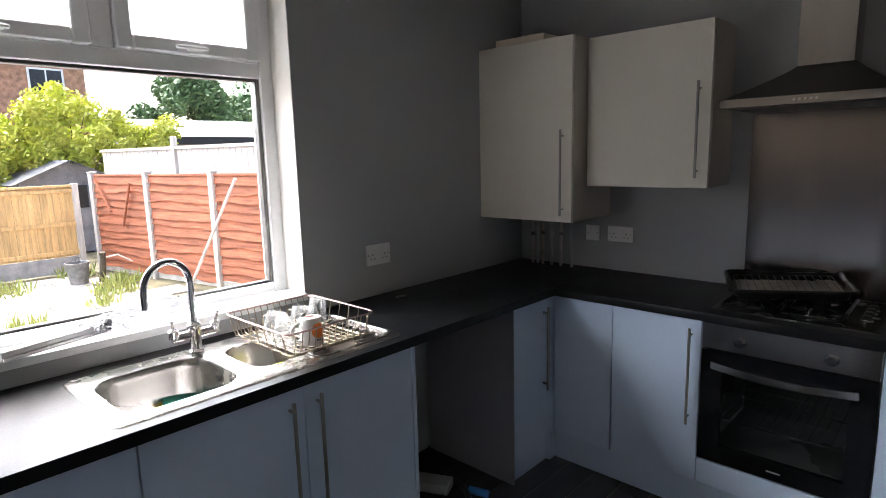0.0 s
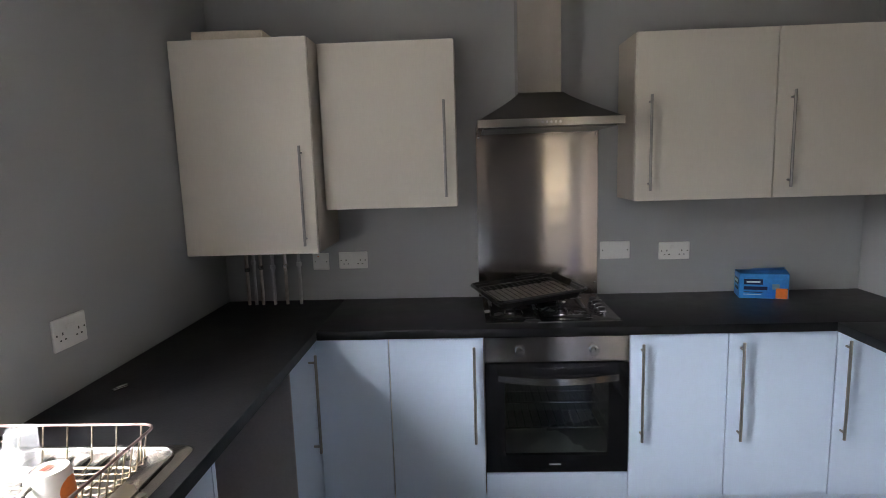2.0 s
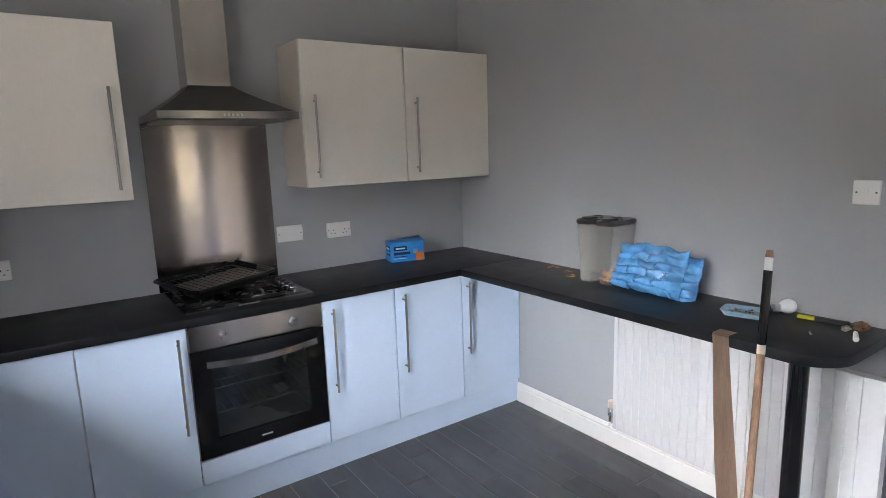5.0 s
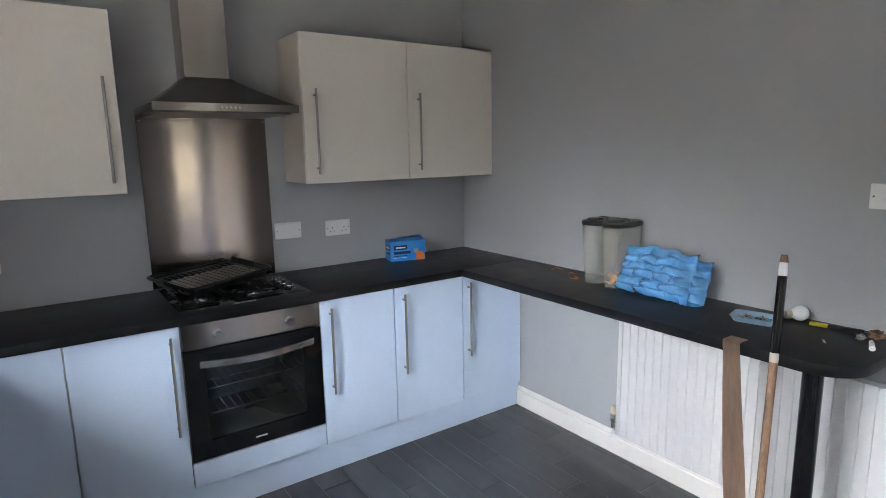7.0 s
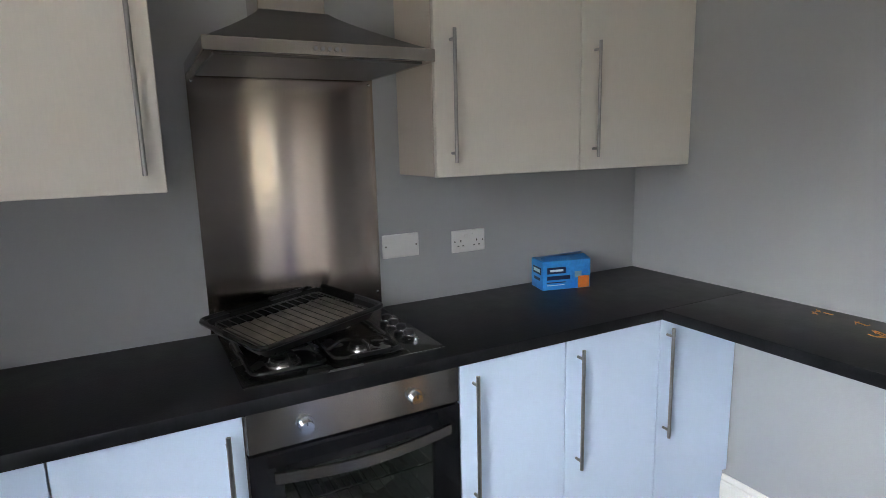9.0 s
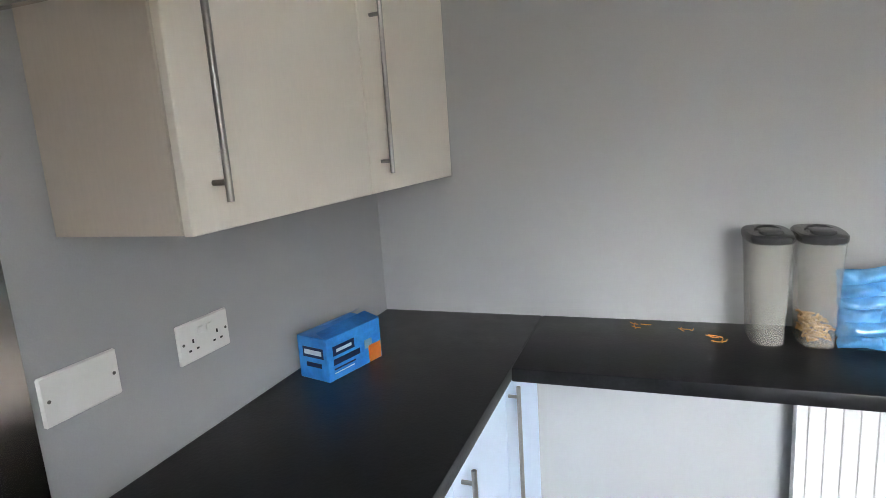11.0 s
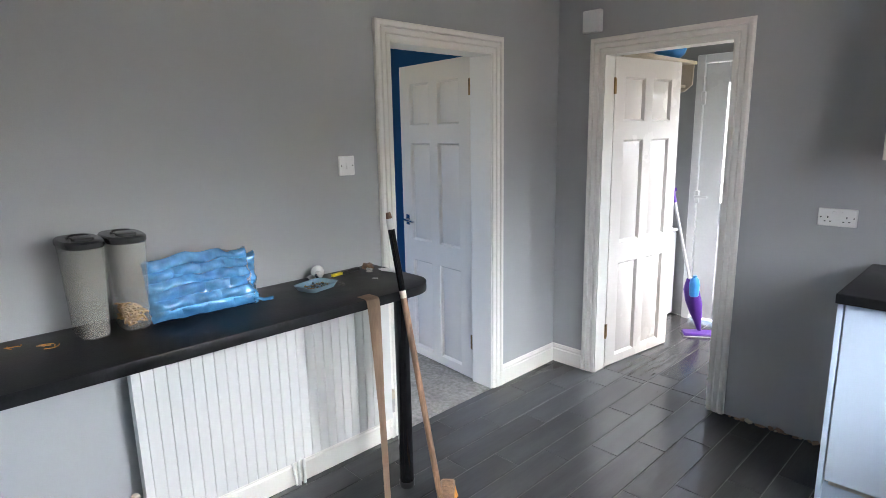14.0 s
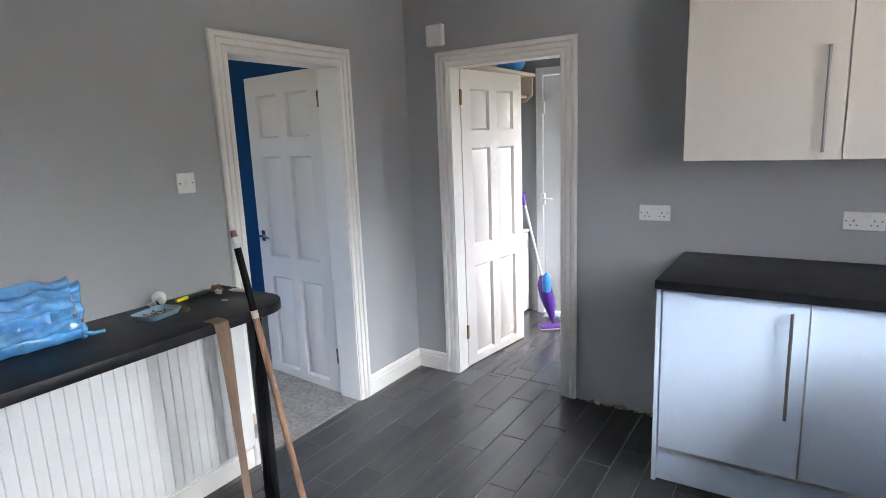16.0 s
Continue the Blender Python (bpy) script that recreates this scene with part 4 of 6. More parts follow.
# ---- sockets and switches ----
def plate(name, m, w, h, label, kind_of, category):
    """A wall plate in x, z, its face looking towards -y."""
    s = thing(name, m, label, category, "wall plates")
    part("plate", boxes((-w / 2, w / 2, -0.009, 0, -h / 2, h / 2), bevel=0.003), "plate", s)
    for x in (-w / 2 + 0.012, w / 2 - 0.012):
        part("screw", rod(bmesh.new(), (x, -0.009, 0), (x, -0.0102, 0), 0.0032, seg=10), "dark_metal", s)
    if kind_of == "double":
        for c in (-0.036, 0.036):
            for dx, dz, sx, sz in ((0, 0.001, 0.0022, 0.0042), (-0.011, -0.018, 0.0036, 0.0021), (0.011, -0.018, 0.0036, 0.0021)):
                part("pin_hole", boxes((c + dx - sx, c + dx + sx, -0.0096, -0.0088, dz - sz, dz + sz)), "dark_hole", s)
        for c in (-0.013, 0.013):
            part("rocker", boxes((c - 0.0075, c + 0.0075, -0.012, -0.009, 0.012, 0.027), bevel=0.001), "plate", s)
    elif kind_of == "switch":
        part("rocker", boxes((-0.006, 0.006, -0.0125, -0.009, -0.012, 0.012), bevel=0.001), "plate", s)
    elif kind_of == "spur":
        part("rocker", boxes((-0.02, -0.005, -0.0125, -0.009, 0.002, 0.02), bevel=0.001), "plate", s)
        part("fuse_holder", boxes((0.004, 0.022, -0.011, -0.009, -0.02, 0.02), bevel=0.001), "plate", s)
        part("neon", boxes((-0.016, -0.009, -0.0098, -0.0088, 0.024, 0.028)), "orange", s)
    return s


plate("double_socket", pose(0.657, 0, 1.113), 0.146, 0.086, "white plastic double socket above the worktop", "double", "socket")
plate("double_socket", pose(2.256, 0, 1.122), 0.150, 0.087, "white plastic double socket above the worktop", "double", "socket")
plate("fused_spur", pose(0.492, 0, 1.110), 0.082, 0.086, "white plastic fused spur beside the boiler pipes", "spur", "switch")
plate("blank_plate", pose(1.966, 0, 1.132), 0.146, 0.087, "white plastic blank cover plate beside the splashback", "blank", "cover plate")
plate("double_socket", pose(0, -1.185, 1.108, 0, 0, 90), 0.148, 0.098, "white plastic double socket on the window wall", "double", "socket")
plate("light_switch", pose(W, -2.281, 1.371, 0, 0, -90), 0.082, 0.084, "white plastic light switch beside the doorway", "switch", "switch")
plate("double_socket", pose(1.645, D, 1.099, 0, 0, 180), 0.150, 0.080, "white plastic double socket beside the utility doorway", "double", "socket")
plate("double_socket", pose(0.787, D, 1.094, 0, 0, 180), 0.150, 0.080, "white plastic double socket over the south worktop", "double", "socket")
al = thing("alarm_sounder", pose(2.918, D, 2.106, 0, 0, 180), "white plastic wall box over the utility doorway", "wall box")
part("case", boxes((-0.058, 0.058, -0.035, 0, -0.06, 0.06), bevel=0.006), "plate", al)
part("cover", boxes((-0.048, 0.048, -0.038, -0.034, -0.05, 0.05), bevel=0.002), "plate", al)
solo("cable_clip", lathe(bmesh.new(), [(0.022, 0), (0.022, 0.03), (0.012, 0.04), (0.01, 0.1)], seg=16), "plate", "small white ceiling sensor in the corner", "sensor", pose(W - 0.04, D + 0.04, H - 0.1))
# pipes below the boiler
for px, mt in ((0.137, "copper"), (0.172, "grey_plastic"), (0.207, "copper"), (0.268, "grey_plastic"), (0.33, "copper"), (0.4, "grey_plastic")):
    p = thing("boiler_pipe", pose(px, -0.08, 0.911), "dull vertical boiler pipe above the worktop", "pipe", "boiler pipes")
    part("pipe", rod(bmesh.new(), (0, 0, 0), (0, 0, 0.306), 0.0085, seg=12), mt, p)
    part("nut", lathe(bmesh.new(), [(0.0085, 0.0), (0.0135, 0.003), (0.0135, 0.02), (0.0085, 0.024)], at=(0, 0, 0.15 + 0.02 * (px * 50 % 3)), seg=6), "inox" if mt == "copper" else mt, p)
board = solo("board_offcut", boxes((0, 0.30, -0.12, 0.12, 0, 0.042), bevel=0.002), "cream", "cream board offcut lying on the boiler cupboard", "board", pose(0.09, -0.25, 2.121, 0, 0, 2))


# ---- radiator ----
def make_radiator():
    r = thing("radiator", pose(W, -1.318, 0.15), "white ribbed panel radiator under the breakfast counter", "radiator")
    L, h, n = 1.10, 0.60, 25
    bm = bmesh.new()
    prof = []
    pitch = (L - 0.05) / n
    for i in range(n):
        a = 0.025 + i * pitch
        prof += [(a - 0.0028, 0.006), (a - 0.0012, -0.001), (a + 0.0012, -0.001), (a + 0.0028, 0.006)]
    prof = [(0.0, 0.002), (0.008, 0.005)] + prof + [(L - 0.012, 0.004), (L, 0.002)]
    lo = [[bm.verts.new((-0.082 - d, -y, z)) for y, d in prof] for z in (0.035, h - 0.035)]
    flat = [[bm.verts.new((-0.082 - 0.002, -y, z)) for y, d in prof] for z in (0.0, h)]
    for a, b in ((flat[0], lo[0]), (lo[0], lo[1]), (lo[1], flat[1])):
        for i in range(len(prof) - 1):
            bm.faces.new((a[i], a[i + 1], b[i + 1], b[i]))
    part("front_panel", bm, "radiator", r)
    part("back_panel", boxes((-0.055, -0.04, -L + 0.01, -0.01, 0.01, h - 0.01), bevel=0.004), "radiator", r)
    part("top_grille", boxes((-0.083, -0.04, -L, 0, h - 0.004, h + 0.003)), "radiator", r)
    for y in (0.0, -L):
        part("side_cover", boxes((-0.084, -0.038, y - 0.002, y + 0.002, 0.0, h)), "radiator", r)
    for y in (0.032, -L - 0.02):
        bm = lathe(bmesh.new(), [(0.012, 0), (0.012, 0.03), (0.016, 0.032), (0.016, 0.065), (0.012, 0.07)], at=(-0.06, y, 0.02), seg=14)
        v = part("valve", bm, "inox", r, "nickel radiator valve with a cream cap")
        part("tail", rod(bmesh.new(), (-0.06, y, 0.055), (-0.06, y + (-0.03 if y > 0 else 0.03), 0.055), 0.009, seg=10), "inox", v)
        part("cap", lathe(bmesh.new(), [(0.011, 0.09), (0.016, 0.094), (0.016, 0.128), (0.011, 0.134)], at=(-0.06, y, 0), seg=14), "cream", v)
    for y in (-0.2, -L + 0.2):
        part("bracket", boxes((-0.045, 0, y - 0.02, y + 0.02, 0.1, 0.5)), "radiator", r)
    for y in (-0.615, -0.64):
        part("drop_pipe", rod(bmesh.new(), (-0.03, y, 0.02), (-0.03, y, -0.15), 0.0075, seg=10), "plate", r, "white painted pipe into the floor")
    part("run_pipe", tube(bmesh.new(), [(-0.06, 0.032, 0.02), (-0.06, 0.045, -0.012), (-0.06, 0.02, -0.022), (-0.03, -0.03, -0.02), (-0.03, -0.55, -0.02), (-0.03, -0.585, -0.03), (-0.03, -0.6, -0.145)], 0.006, 8), "plate", r, "white plastic pipe along the skirting")


make_radiator()


# ---- doors ----
def panel_door(name, m, w, h, label, hinge_side, handle_h=0.93, handles=True, paint="white"):
    """A six-panel door, hinged at x = 0 and reaching to x = w; faces at y = -0.02 and 0.02."""
    d = tagged(new(name), label, "door", kind="structure")
    d.matrix_basis = m
    st, mid = 0.10, 0.078
    rails = [(0, 0.052), (0.67, 0.80), (1.435, 1.543), (h - 0.11, h)]
    bm = bmesh.new()
    box(bm, 0, st, -0.02, 0.02, 0, h)
    box(bm, w - st, w, -0.02, 0.02, 0, h)
    for a, b in rails:
        box(bm, st, w - st, -0.02, 0.02, a, b)
    part("stile_frame", bm, paint, d, "white glossy stiles and rails")
    for (_, a), (b, _) in zip(rails, rails[1:]):
        part("muntin", boxes((w / 2 - mid / 2, w / 2 + mid / 2, -0.02, 0.02, a, b)), paint, d)
        for x0, x1 in ((st, w / 2 - mid / 2), (w / 2 + mid / 2, w - st)):
            bm = boxes((x0, x1, -0.002, 0.002, a, b))
            for s in (-1, 1):
                loops = [[bm.verts.new((x, s * y, z)) for x, z in ((x0 + k, a + k), (x1 - k, a + k), (x1 - k, b - k), (x0 + k, b - k))]
                         for k, y in ((0.014, 0.0022), (0.022, 0.0055), (0.044, 0.0165))]
                for lo, hi in zip(loops, loops[1:]):
                    for i in range(4):
                        bm.faces.new((lo[i], lo[(i + 1) % 4], hi[(i + 1) % 4], hi[i]))
                bm.faces.new(loops[-1])
            part("panel", bm, paint, d)
            bm = bmesh.new()
            for s in (-1, 1):
                loops = [[bm.verts.new((x, s * y, z)) for x, z in ((x0 + k, a + k), (x1 - k, a + k), (x1 - k, b - k), (x0 + k, b - k))]
                         for k, y in ((0.0, 0.0196), (0.003, 0.0186), (0.005, 0.0135), (0.010, 0.0105), (0.013, 0.004), (0.013, 0.0022))]
                for lo, hi in zip(loops, loops[1:]):
                    for i in range(4):
                        bm.faces.new((lo[i], lo[(i + 1) % 4], hi[(i + 1) % 4], hi[i]))
            part("bead", bm, paint, d)
    for z in (0.24, 1.745):
        bm = boxes((-0.008, 0.012, hinge_side * 0.0205, hinge_side * 0.0225, z - 0.045, z + 0.045))
        rod(bm, (-0.008, hinge_side * 0.024, z - 0.047), (-0.008, hinge_side * 0.024, z + 0.047), 0.006, seg=10)
        part("hinge", bm, "brass", d, "worn brass hinge")
    part("latch_plate", boxes((w - 0.0005, w + 0.0015, -0.011, 0.011, handle_h - 0.04, handle_h + 0.04)), "brass", d)
    for s in (-1, 1) if handles else ():
        bm = boxes((w - 0.075, w - 0.037, min(s * 0.0205, s * 0.026), max(s * 0.0205, s * 0.026), handle_h - 0.035, handle_h + 0.035), bevel=0.002)
        rod(bm, (w - 0.056, s * 0.024, handle_h), (w - 0.056, s * 0.055, handle_h), 0.008)
        tube(bm, [(w - 0.056, s * 0.052, handle_h), (w - 0.10, s * 0.054, handle_h), (w - 0.155, s * 0.052, handle_h - 0.006)], 0.0075, 10)
        part("door_handle", bm, "chrome", d, "chrome lever handle")
    return d


panel_door("door_1", pose(W + TH + 0.014, AY0 - 0.024, 0.008, 0, 0, -5.4), 0.69, 1.912, "open white six-panel door to the blue room", 1, paint="ivory_paint")
panel_door("door_2", pose(BX1 + 0.010, D - 0.110, 0.008, 0, 0, 262.7), 0.685, 1.912, "open white six-panel door to the utility room", -1, handles=False, paint="warm_white")


# ---- things on the worktop and counter ----
def make_carton():
    c = thing("cardboard_carton", pose(2.628, -0.118, 0.910, 0, 0, -14), "torn-open blue carton of food bags in the corner", "carton")
    w, d, h = 0.105, 0.055, 0.118
    bm = boxes((-w, w, -d, d, 0, h), bevel=0.002)
    part("box", bm, "blue_card", c)
    bm = bmesh.new()
    for x0, x1, y0, lift in ((-w, w, -d, 0.014), (-w * 0.4, w, d, 0.022)):
        vs = [bm.verts.new(p) for p in ((x0, y0, h), (x1, y0, h), (x1 * 0.95, y0 * 0.1, h + lift), (x0 * 0.9, y0 * 0.15, h + lift * 0.6))]
        bm.faces.new(vs)
    bmesh.ops.solidify(bm, geom=bm.faces[:], thickness=0.0015)
    part("flap", bm, "blue_card", c, "crumpled lifted carton flaps")
    for x0, x1, z0, z1, mt, dy in ((-0.085, -0.005, 0.066, 0.092, "navy", 0.0012), (-0.074, -0.016, 0.0745, 0.083, "white_print", 0.0018), (-0.085, 0.015, 0.041, 0.057, "navy", 0.0012), (-0.085, -0.005, 0.028, 0.032, "navy", 0.0012),
                               (-0.085, -0.01, 0.018, 0.0205, "white_print", 0.0012), (0.05, 0.10, 0.002, 0.05, "orange", 0.0012), (0.035, 0.065, 0.045, 0.07, "pale_blue", 0.0008)):
        part("print", boxes((x0, x1, -d - dy, -d + 0.0004, z0, z1)), mt, c)
    for y0, y1, z0, z1, mt, dx in ((-0.040, 0.035, 0.062, 0.09, "navy", 0.0012), (-0.034, 0.029, 0.070, 0.083, "white_print", 0.0018), (-0.03, 0.025, 0.036, 0.048, "navy", 0.0012)):
        part("print", boxes((-w - dx, -w + 0.0004, y0, y1, z0, z1)), mt, c)


def make_tub(m, pasta):
    t = thing("storage_tub", m, "frosted food tub with a grey lid and a little pasta" if pasta else "empty frosted food tub with a dark grey lid", "food container", "food tubs")
    k = [(0.037, 0.0), (0.039, 0.004), (0.049, 0.285), (0.047, 0.285), (0.037, 0.006), (0.0, 0.005)]
    part("jar", lathe(bmesh.new(), k, seg=40, sx=2.15, sy=1.12, power=3.2), "tub", t)
    lid = part("lid", lathe(bmesh.new(), [(0.050, 0.280), (0.052, 0.284), (0.052, 0.296), (0.048, 0.302), (0.025, 0.304), (0.0, 0.302)], seg=40, sx=2.1, sy=1.12, power=3.0), "lid", t)
    part("spout_flap", round_edges(prism(bmesh.new(), rounded(-0.085, -0.01, -0.026, 0.026, 0.02, 4), 0.302, 0.311), 0.003), "lid", lid)
    part("flap_ridge", tube(bmesh.new(), [(0.0, -0.03, 0.305), (0.02, -0.02, 0.308), (0.03, 0, 0.309), (0.02, 0.02, 0.308), (0.0, 0.03, 0.305)], 0.003, 8), "lid", lid)
    if pasta:
        rnd = random.Random(4)
        bm = bmesh.new()
        for _ in range(90):
            a, zz = rnd.uniform(0, 6.28), rnd.uniform(0.012, 0.058)
            p = Vector((rnd.uniform(-0.066, 0.066), rnd.uniform(-0.028, 0.028), zz))
            q = Vector((math.cos(a), math.sin(a), rnd.uniform(-0.5, 0.5))) * 0.012
            tube(bm, [p - q, p + Vector((0, 0, 0.003)), p + q], 0.0032, 5)
        ob = part("pasta", bm, "pasta", t, "heap of dry pasta")
        tagged(ob, kind="stuff")
    return t


def make_pillows():
    """A folded sheet of air cushions: rows of small blown pillows on both faces."""
    w, h, t = 0.345, 0.215, 0.05
    nx, nz, sub = 4, 6, 9
    bm = bmesh.new()
    def face(sign, off):
        g = []
        for i in range(nx * sub + 1):
            col = []
            for j in range(nz * sub + 1):
                u, v = i / (nx * sub), j / (nz * sub)
                row = min(nz - 1, int(v * nz))
                b = (abs(math.sin(math.pi * (u * nx + 0.5 * (row % 2)))) ** 0.9 * abs(math.sin(math.pi * v * nz)) ** 0.6)
                edge = min(1, 9 * min(u, 1 - u), 7 * min(v, 1 - v)) ** 0.5
                wob = noise.noise((u * 5, v * 5, off))
                y = sign * (0.006 + (t * (0.75 - 0.5 * v) + 0.022 * wob) * edge + 0.022 * b * edge)
                col.append(bm.verts.new((w * (u - 0.5) + 0.008 * noise.noise((u * 7, v * 7, off + 2)), y, h * v * (0.95 + 0.05 * math.sin(2.6 * u + off)) + 0.02 * noise.noise((u * 4, v * 2, 7 + off)) * v)))
            g.append(col)
        for i in range(nx * sub):
            for j in range(nz * sub):
                bm.faces.new((g[i][j], g[i + 1][j], g[i + 1][j + 1], g[i][j + 1]))
        return g
    a, b = face(-1, 0.0), face(1, 5.0)
    rim = lambda g: [c[0] for c in g] + g[-1][1:] + [c[-1] for c in g[-2::-1]] + g[0][-2:0:-1]
    ra, rb = rim(a), rim(b)
    for i in range(len(ra)):
        bm.faces.new((ra[i], ra[(i + 1) % len(ra)], rb[(i + 1) % len(ra)], rb[i]))
    p = thing("air_cushion_wrap", pose(2.965, -1.55, 0.914, -19, 0, -93), "folded sheet of blue plastic air cushions on the counter", "packaging")
    sheet = part("cushion_sheet", bm, "blue_film", p)
    fold = new("folded_layer", sheet.data)
    fold.parent = p
    fold.matrix_basis = pose(0.032, 0.055, -0.004, 9, 3, 5)
    tail = bmesh.new()
    tube(tail, [(0.15, -0.05, 0.02), (0.18, -0.062, 0.004), (0.205, -0.085, 0.003)], 0.006, 6)
    part("loose_strip", tail, "blue_film", p)


def make_tray():
    t = thing("plastic_tray", pose(2.975, -1.985, 0.911, 0, 0, 14), "shallow pale blue plastic tray of screws", "tray")
    bm = bmesh.new()
    rings = []
    for k, z in ((0.84, 0), (1.0, 0.02), (1.03, 0.021), (1.0, 0.0185), (0.83, 0.003)):
        rings.append([bm.verts.new((x * k, y * k, z)) for x, y in rounded(-0.055, 0.055, -0.075, 0.075, 0.022, 4)])
    for a, b in zip(rings, rings[1:]):
        for i in range(len(a)):
            bm.faces.new((a[i], a[(i + 1) % len(a)], b[(i + 1) % len(a)], b[i]))
    bm.faces.new(rings[0][::-1])
    bm.faces.new(rings[-1])
    part("dish", bm, "pale_blue", t)
    rnd = random.Random(8)
    for i in range(14):
        a = rnd.uniform(0, 6.28)
        p = Vector((rnd.uniform(-0.03, 0.03), rnd.uniform(-0.045, 0.045), 0.008 + 0.0006 * i))
        q = Vector((math.cos(a), math.sin(a), 0)) * 0.013
        bm = rod(bmesh.new(), p - q, p + q, 0.002, 0.0014, seg=6)
        rod(bm, p - q, p - q * 1.15, 0.0042, seg=8)
        solo("screw", bm, "brass" if i % 3 else "inox", "loose wood screw in the tray", "screw", t.matrix_basis, "loose screws")


def make_bulb():
    b = thing("light_bulb", pose(3.105, -2.075, 0.938, 90, 0, 62), "white opal light bulb lying on the counter", "light bulb")
    part("globe", lathe(bmesh.new(), [(0.0, 0.036), (0.014, 0.034), (0.025, 0.024), (0.029, 0.008), (0.026, -0.008), (0.018, -0.022), (0.0145, -0.032)], seg=24), "ceramic", b)
    part("cap", lathe(bmesh.new(), [(0.0145, -0.032), (0.0145, -0.055), (0.008, -0.058), (0.0, -0.059)], seg=18), "inox", b)


def make_knife():
    k = thing("trimming_knife", pose(3.09, -2.20, 0.918, 0, 0, -80), "black and yellow snap-off knife by the wall", "knife")
    part("grip", boxes((-0.02, 0.085, -0.010, 0.010, -0.007, 0.007), bevel=0.003), "black", k)
    part("slider", boxes((-0.075, -0.018, -0.008, 0.008, -0.006, 0.006), bevel=0.002), "yellow", k)
    part("blade", boxes((0.085, 0.10, -0.006, 0.006, -0.0006, 0.0006)), "inox", k)


def crumple(name, m, size, material, label, category, seed):
    bm = bmesh.new()
    bmesh.ops.create_icosphere(bm, subdivisions=3, radius=1)
    for v in bm.verts:
        p = v.co * 1.9 + Vector((seed * 7, 0, 0))
        k = 1 + 0.7 * noise.noise(p)
        v.co = Vector((v.co.x * size[0] * k, v.co.y * size[1] * k, max(0, size[2] * (0.8 + v.co.z * k))))
    return solo(name, bm, material, label, category, m)


crumple("film_scrap", pose(0.205, -2.045, 0.803), (0.020, 0.028, 0.022), "polythene", "crumpled clear film in the half bowl", "scrap", 5)
make_carton(), make_pillows(), make_tray(), make_bulb(), make_knife()
make_tub(pose(3.045, -1.219, 0.911, 0, 0, 1), False)
make_tub(pose(3.045, -1.338, 0.911, 0, 0, -1), True)
crumple("foil_scrap", pose(3.10, -2.045, 0.911), (0.022, 0.015, 0.012), "foil", "crumpled foil scrap beside the bulb", "scrap", 1)
crumple("paper_scrap", pose(3.09, -2.325, 0.911), (0.028, 0.022, 0.014), "wood", "crumpled brown scrap at the counter end", "scrap", 2)
crumple("foil_scrap", pose(3.04, -2.295, 0.911), (0.016, 0.013, 0.009), "foil", "small crumpled foil scrap on the counter", "scrap", 3)
crumple("foil_scrap", pose(2.93, -2.075, 0.911), (0.012, 0.009, 0.008), "dark_metal", "small dark metal fitting beside the tray", "scrap", 4)
solo("glue_tube", rod(rod(bmesh.new(), (0, 0, 0.009), (0.07, 0, 0.009), 0.009, 0.007), (0.07, 0, 0.009), (0.085, 0, 0.009), 0.004, 0.002), "plate", "small white tube at the counter's end", "tube", pose(2.94, -2.36, 0.911, 0, 0, 20))
solo("wall_plug", boxes((-0.012, 0.012, -0.003, 0.003, 0, 0.005), bevel=0.001), "grey_plastic", "loose grey wall plug on the counter", "plug", pose(2.92, -2.235, 0.911, 0, 0, 30))


def make_scraps():
    rnd = random.Random(3)
    for x, y, n in ((3.10, -0.90, 5), (3.05, -1.01, 3), (3.0, -1.12, 6)):
        for _ in range(n):
            a = rnd.uniform(0, 6.28)
            p = Vector((x + rnd.uniform(-0.03, 0.03), y + rnd.uniform(-0.035, 0.035), 0.9125))
            q = Vector((math.cos(a), math.sin(a), 0)) * rnd.uniform(0.008, 0.02)
            o = Vector((-q.y, q.x, 0)) * rnd.uniform(-0.5, 0.5)
            solo("pasta_shred", tube(bmesh.new(), [p - q, p + o, p + q], 0.0016, 5), "pasta", "thin yellow shred on the counter", "crumb", None, "shreds")


make_scraps()


def make_rubble():
    """Broken mortar where the south wall has no skirting."""
    rnd = random.Random(12)
    for i in range(16):
        k = rnd.uniform(0.008, 0.024)
        crumple("mortar_lump", pose(1.56 + 0.03 * i + rnd.uniform(-0.012, 0.012), D + rnd.uniform(0.008, 0.022), 0.0, 0, 0, rnd.uniform(0, 360)), (k, k * 0.6, k * 0.4), "cream" if i % 4 == 0 else "batten", "crumbled mortar lump along the bare wall foot", "rubble", i)


make_rubble()

# ---- leaning things and the counter's leg ----
leg = thing("counter_leg", pose(2.79, -2.262, 0), "glossy black tubular counter leg", "table leg")
part("tube", rod(bmesh.new(), (0, 0, 0.012), (0, 0, 0.866), 0.030, seg=28), "black_gloss", leg)
part("foot", lathe(bmesh.new(), [(0.033, 0), (0.033, 0.022), (0.030, 0.026)], seg=28), "black", leg)
part("mounting_plate", boxes((-0.05, 0.05, -0.05, 0.05, 0.866, 0.8715), bevel=0.001), "inox", leg)


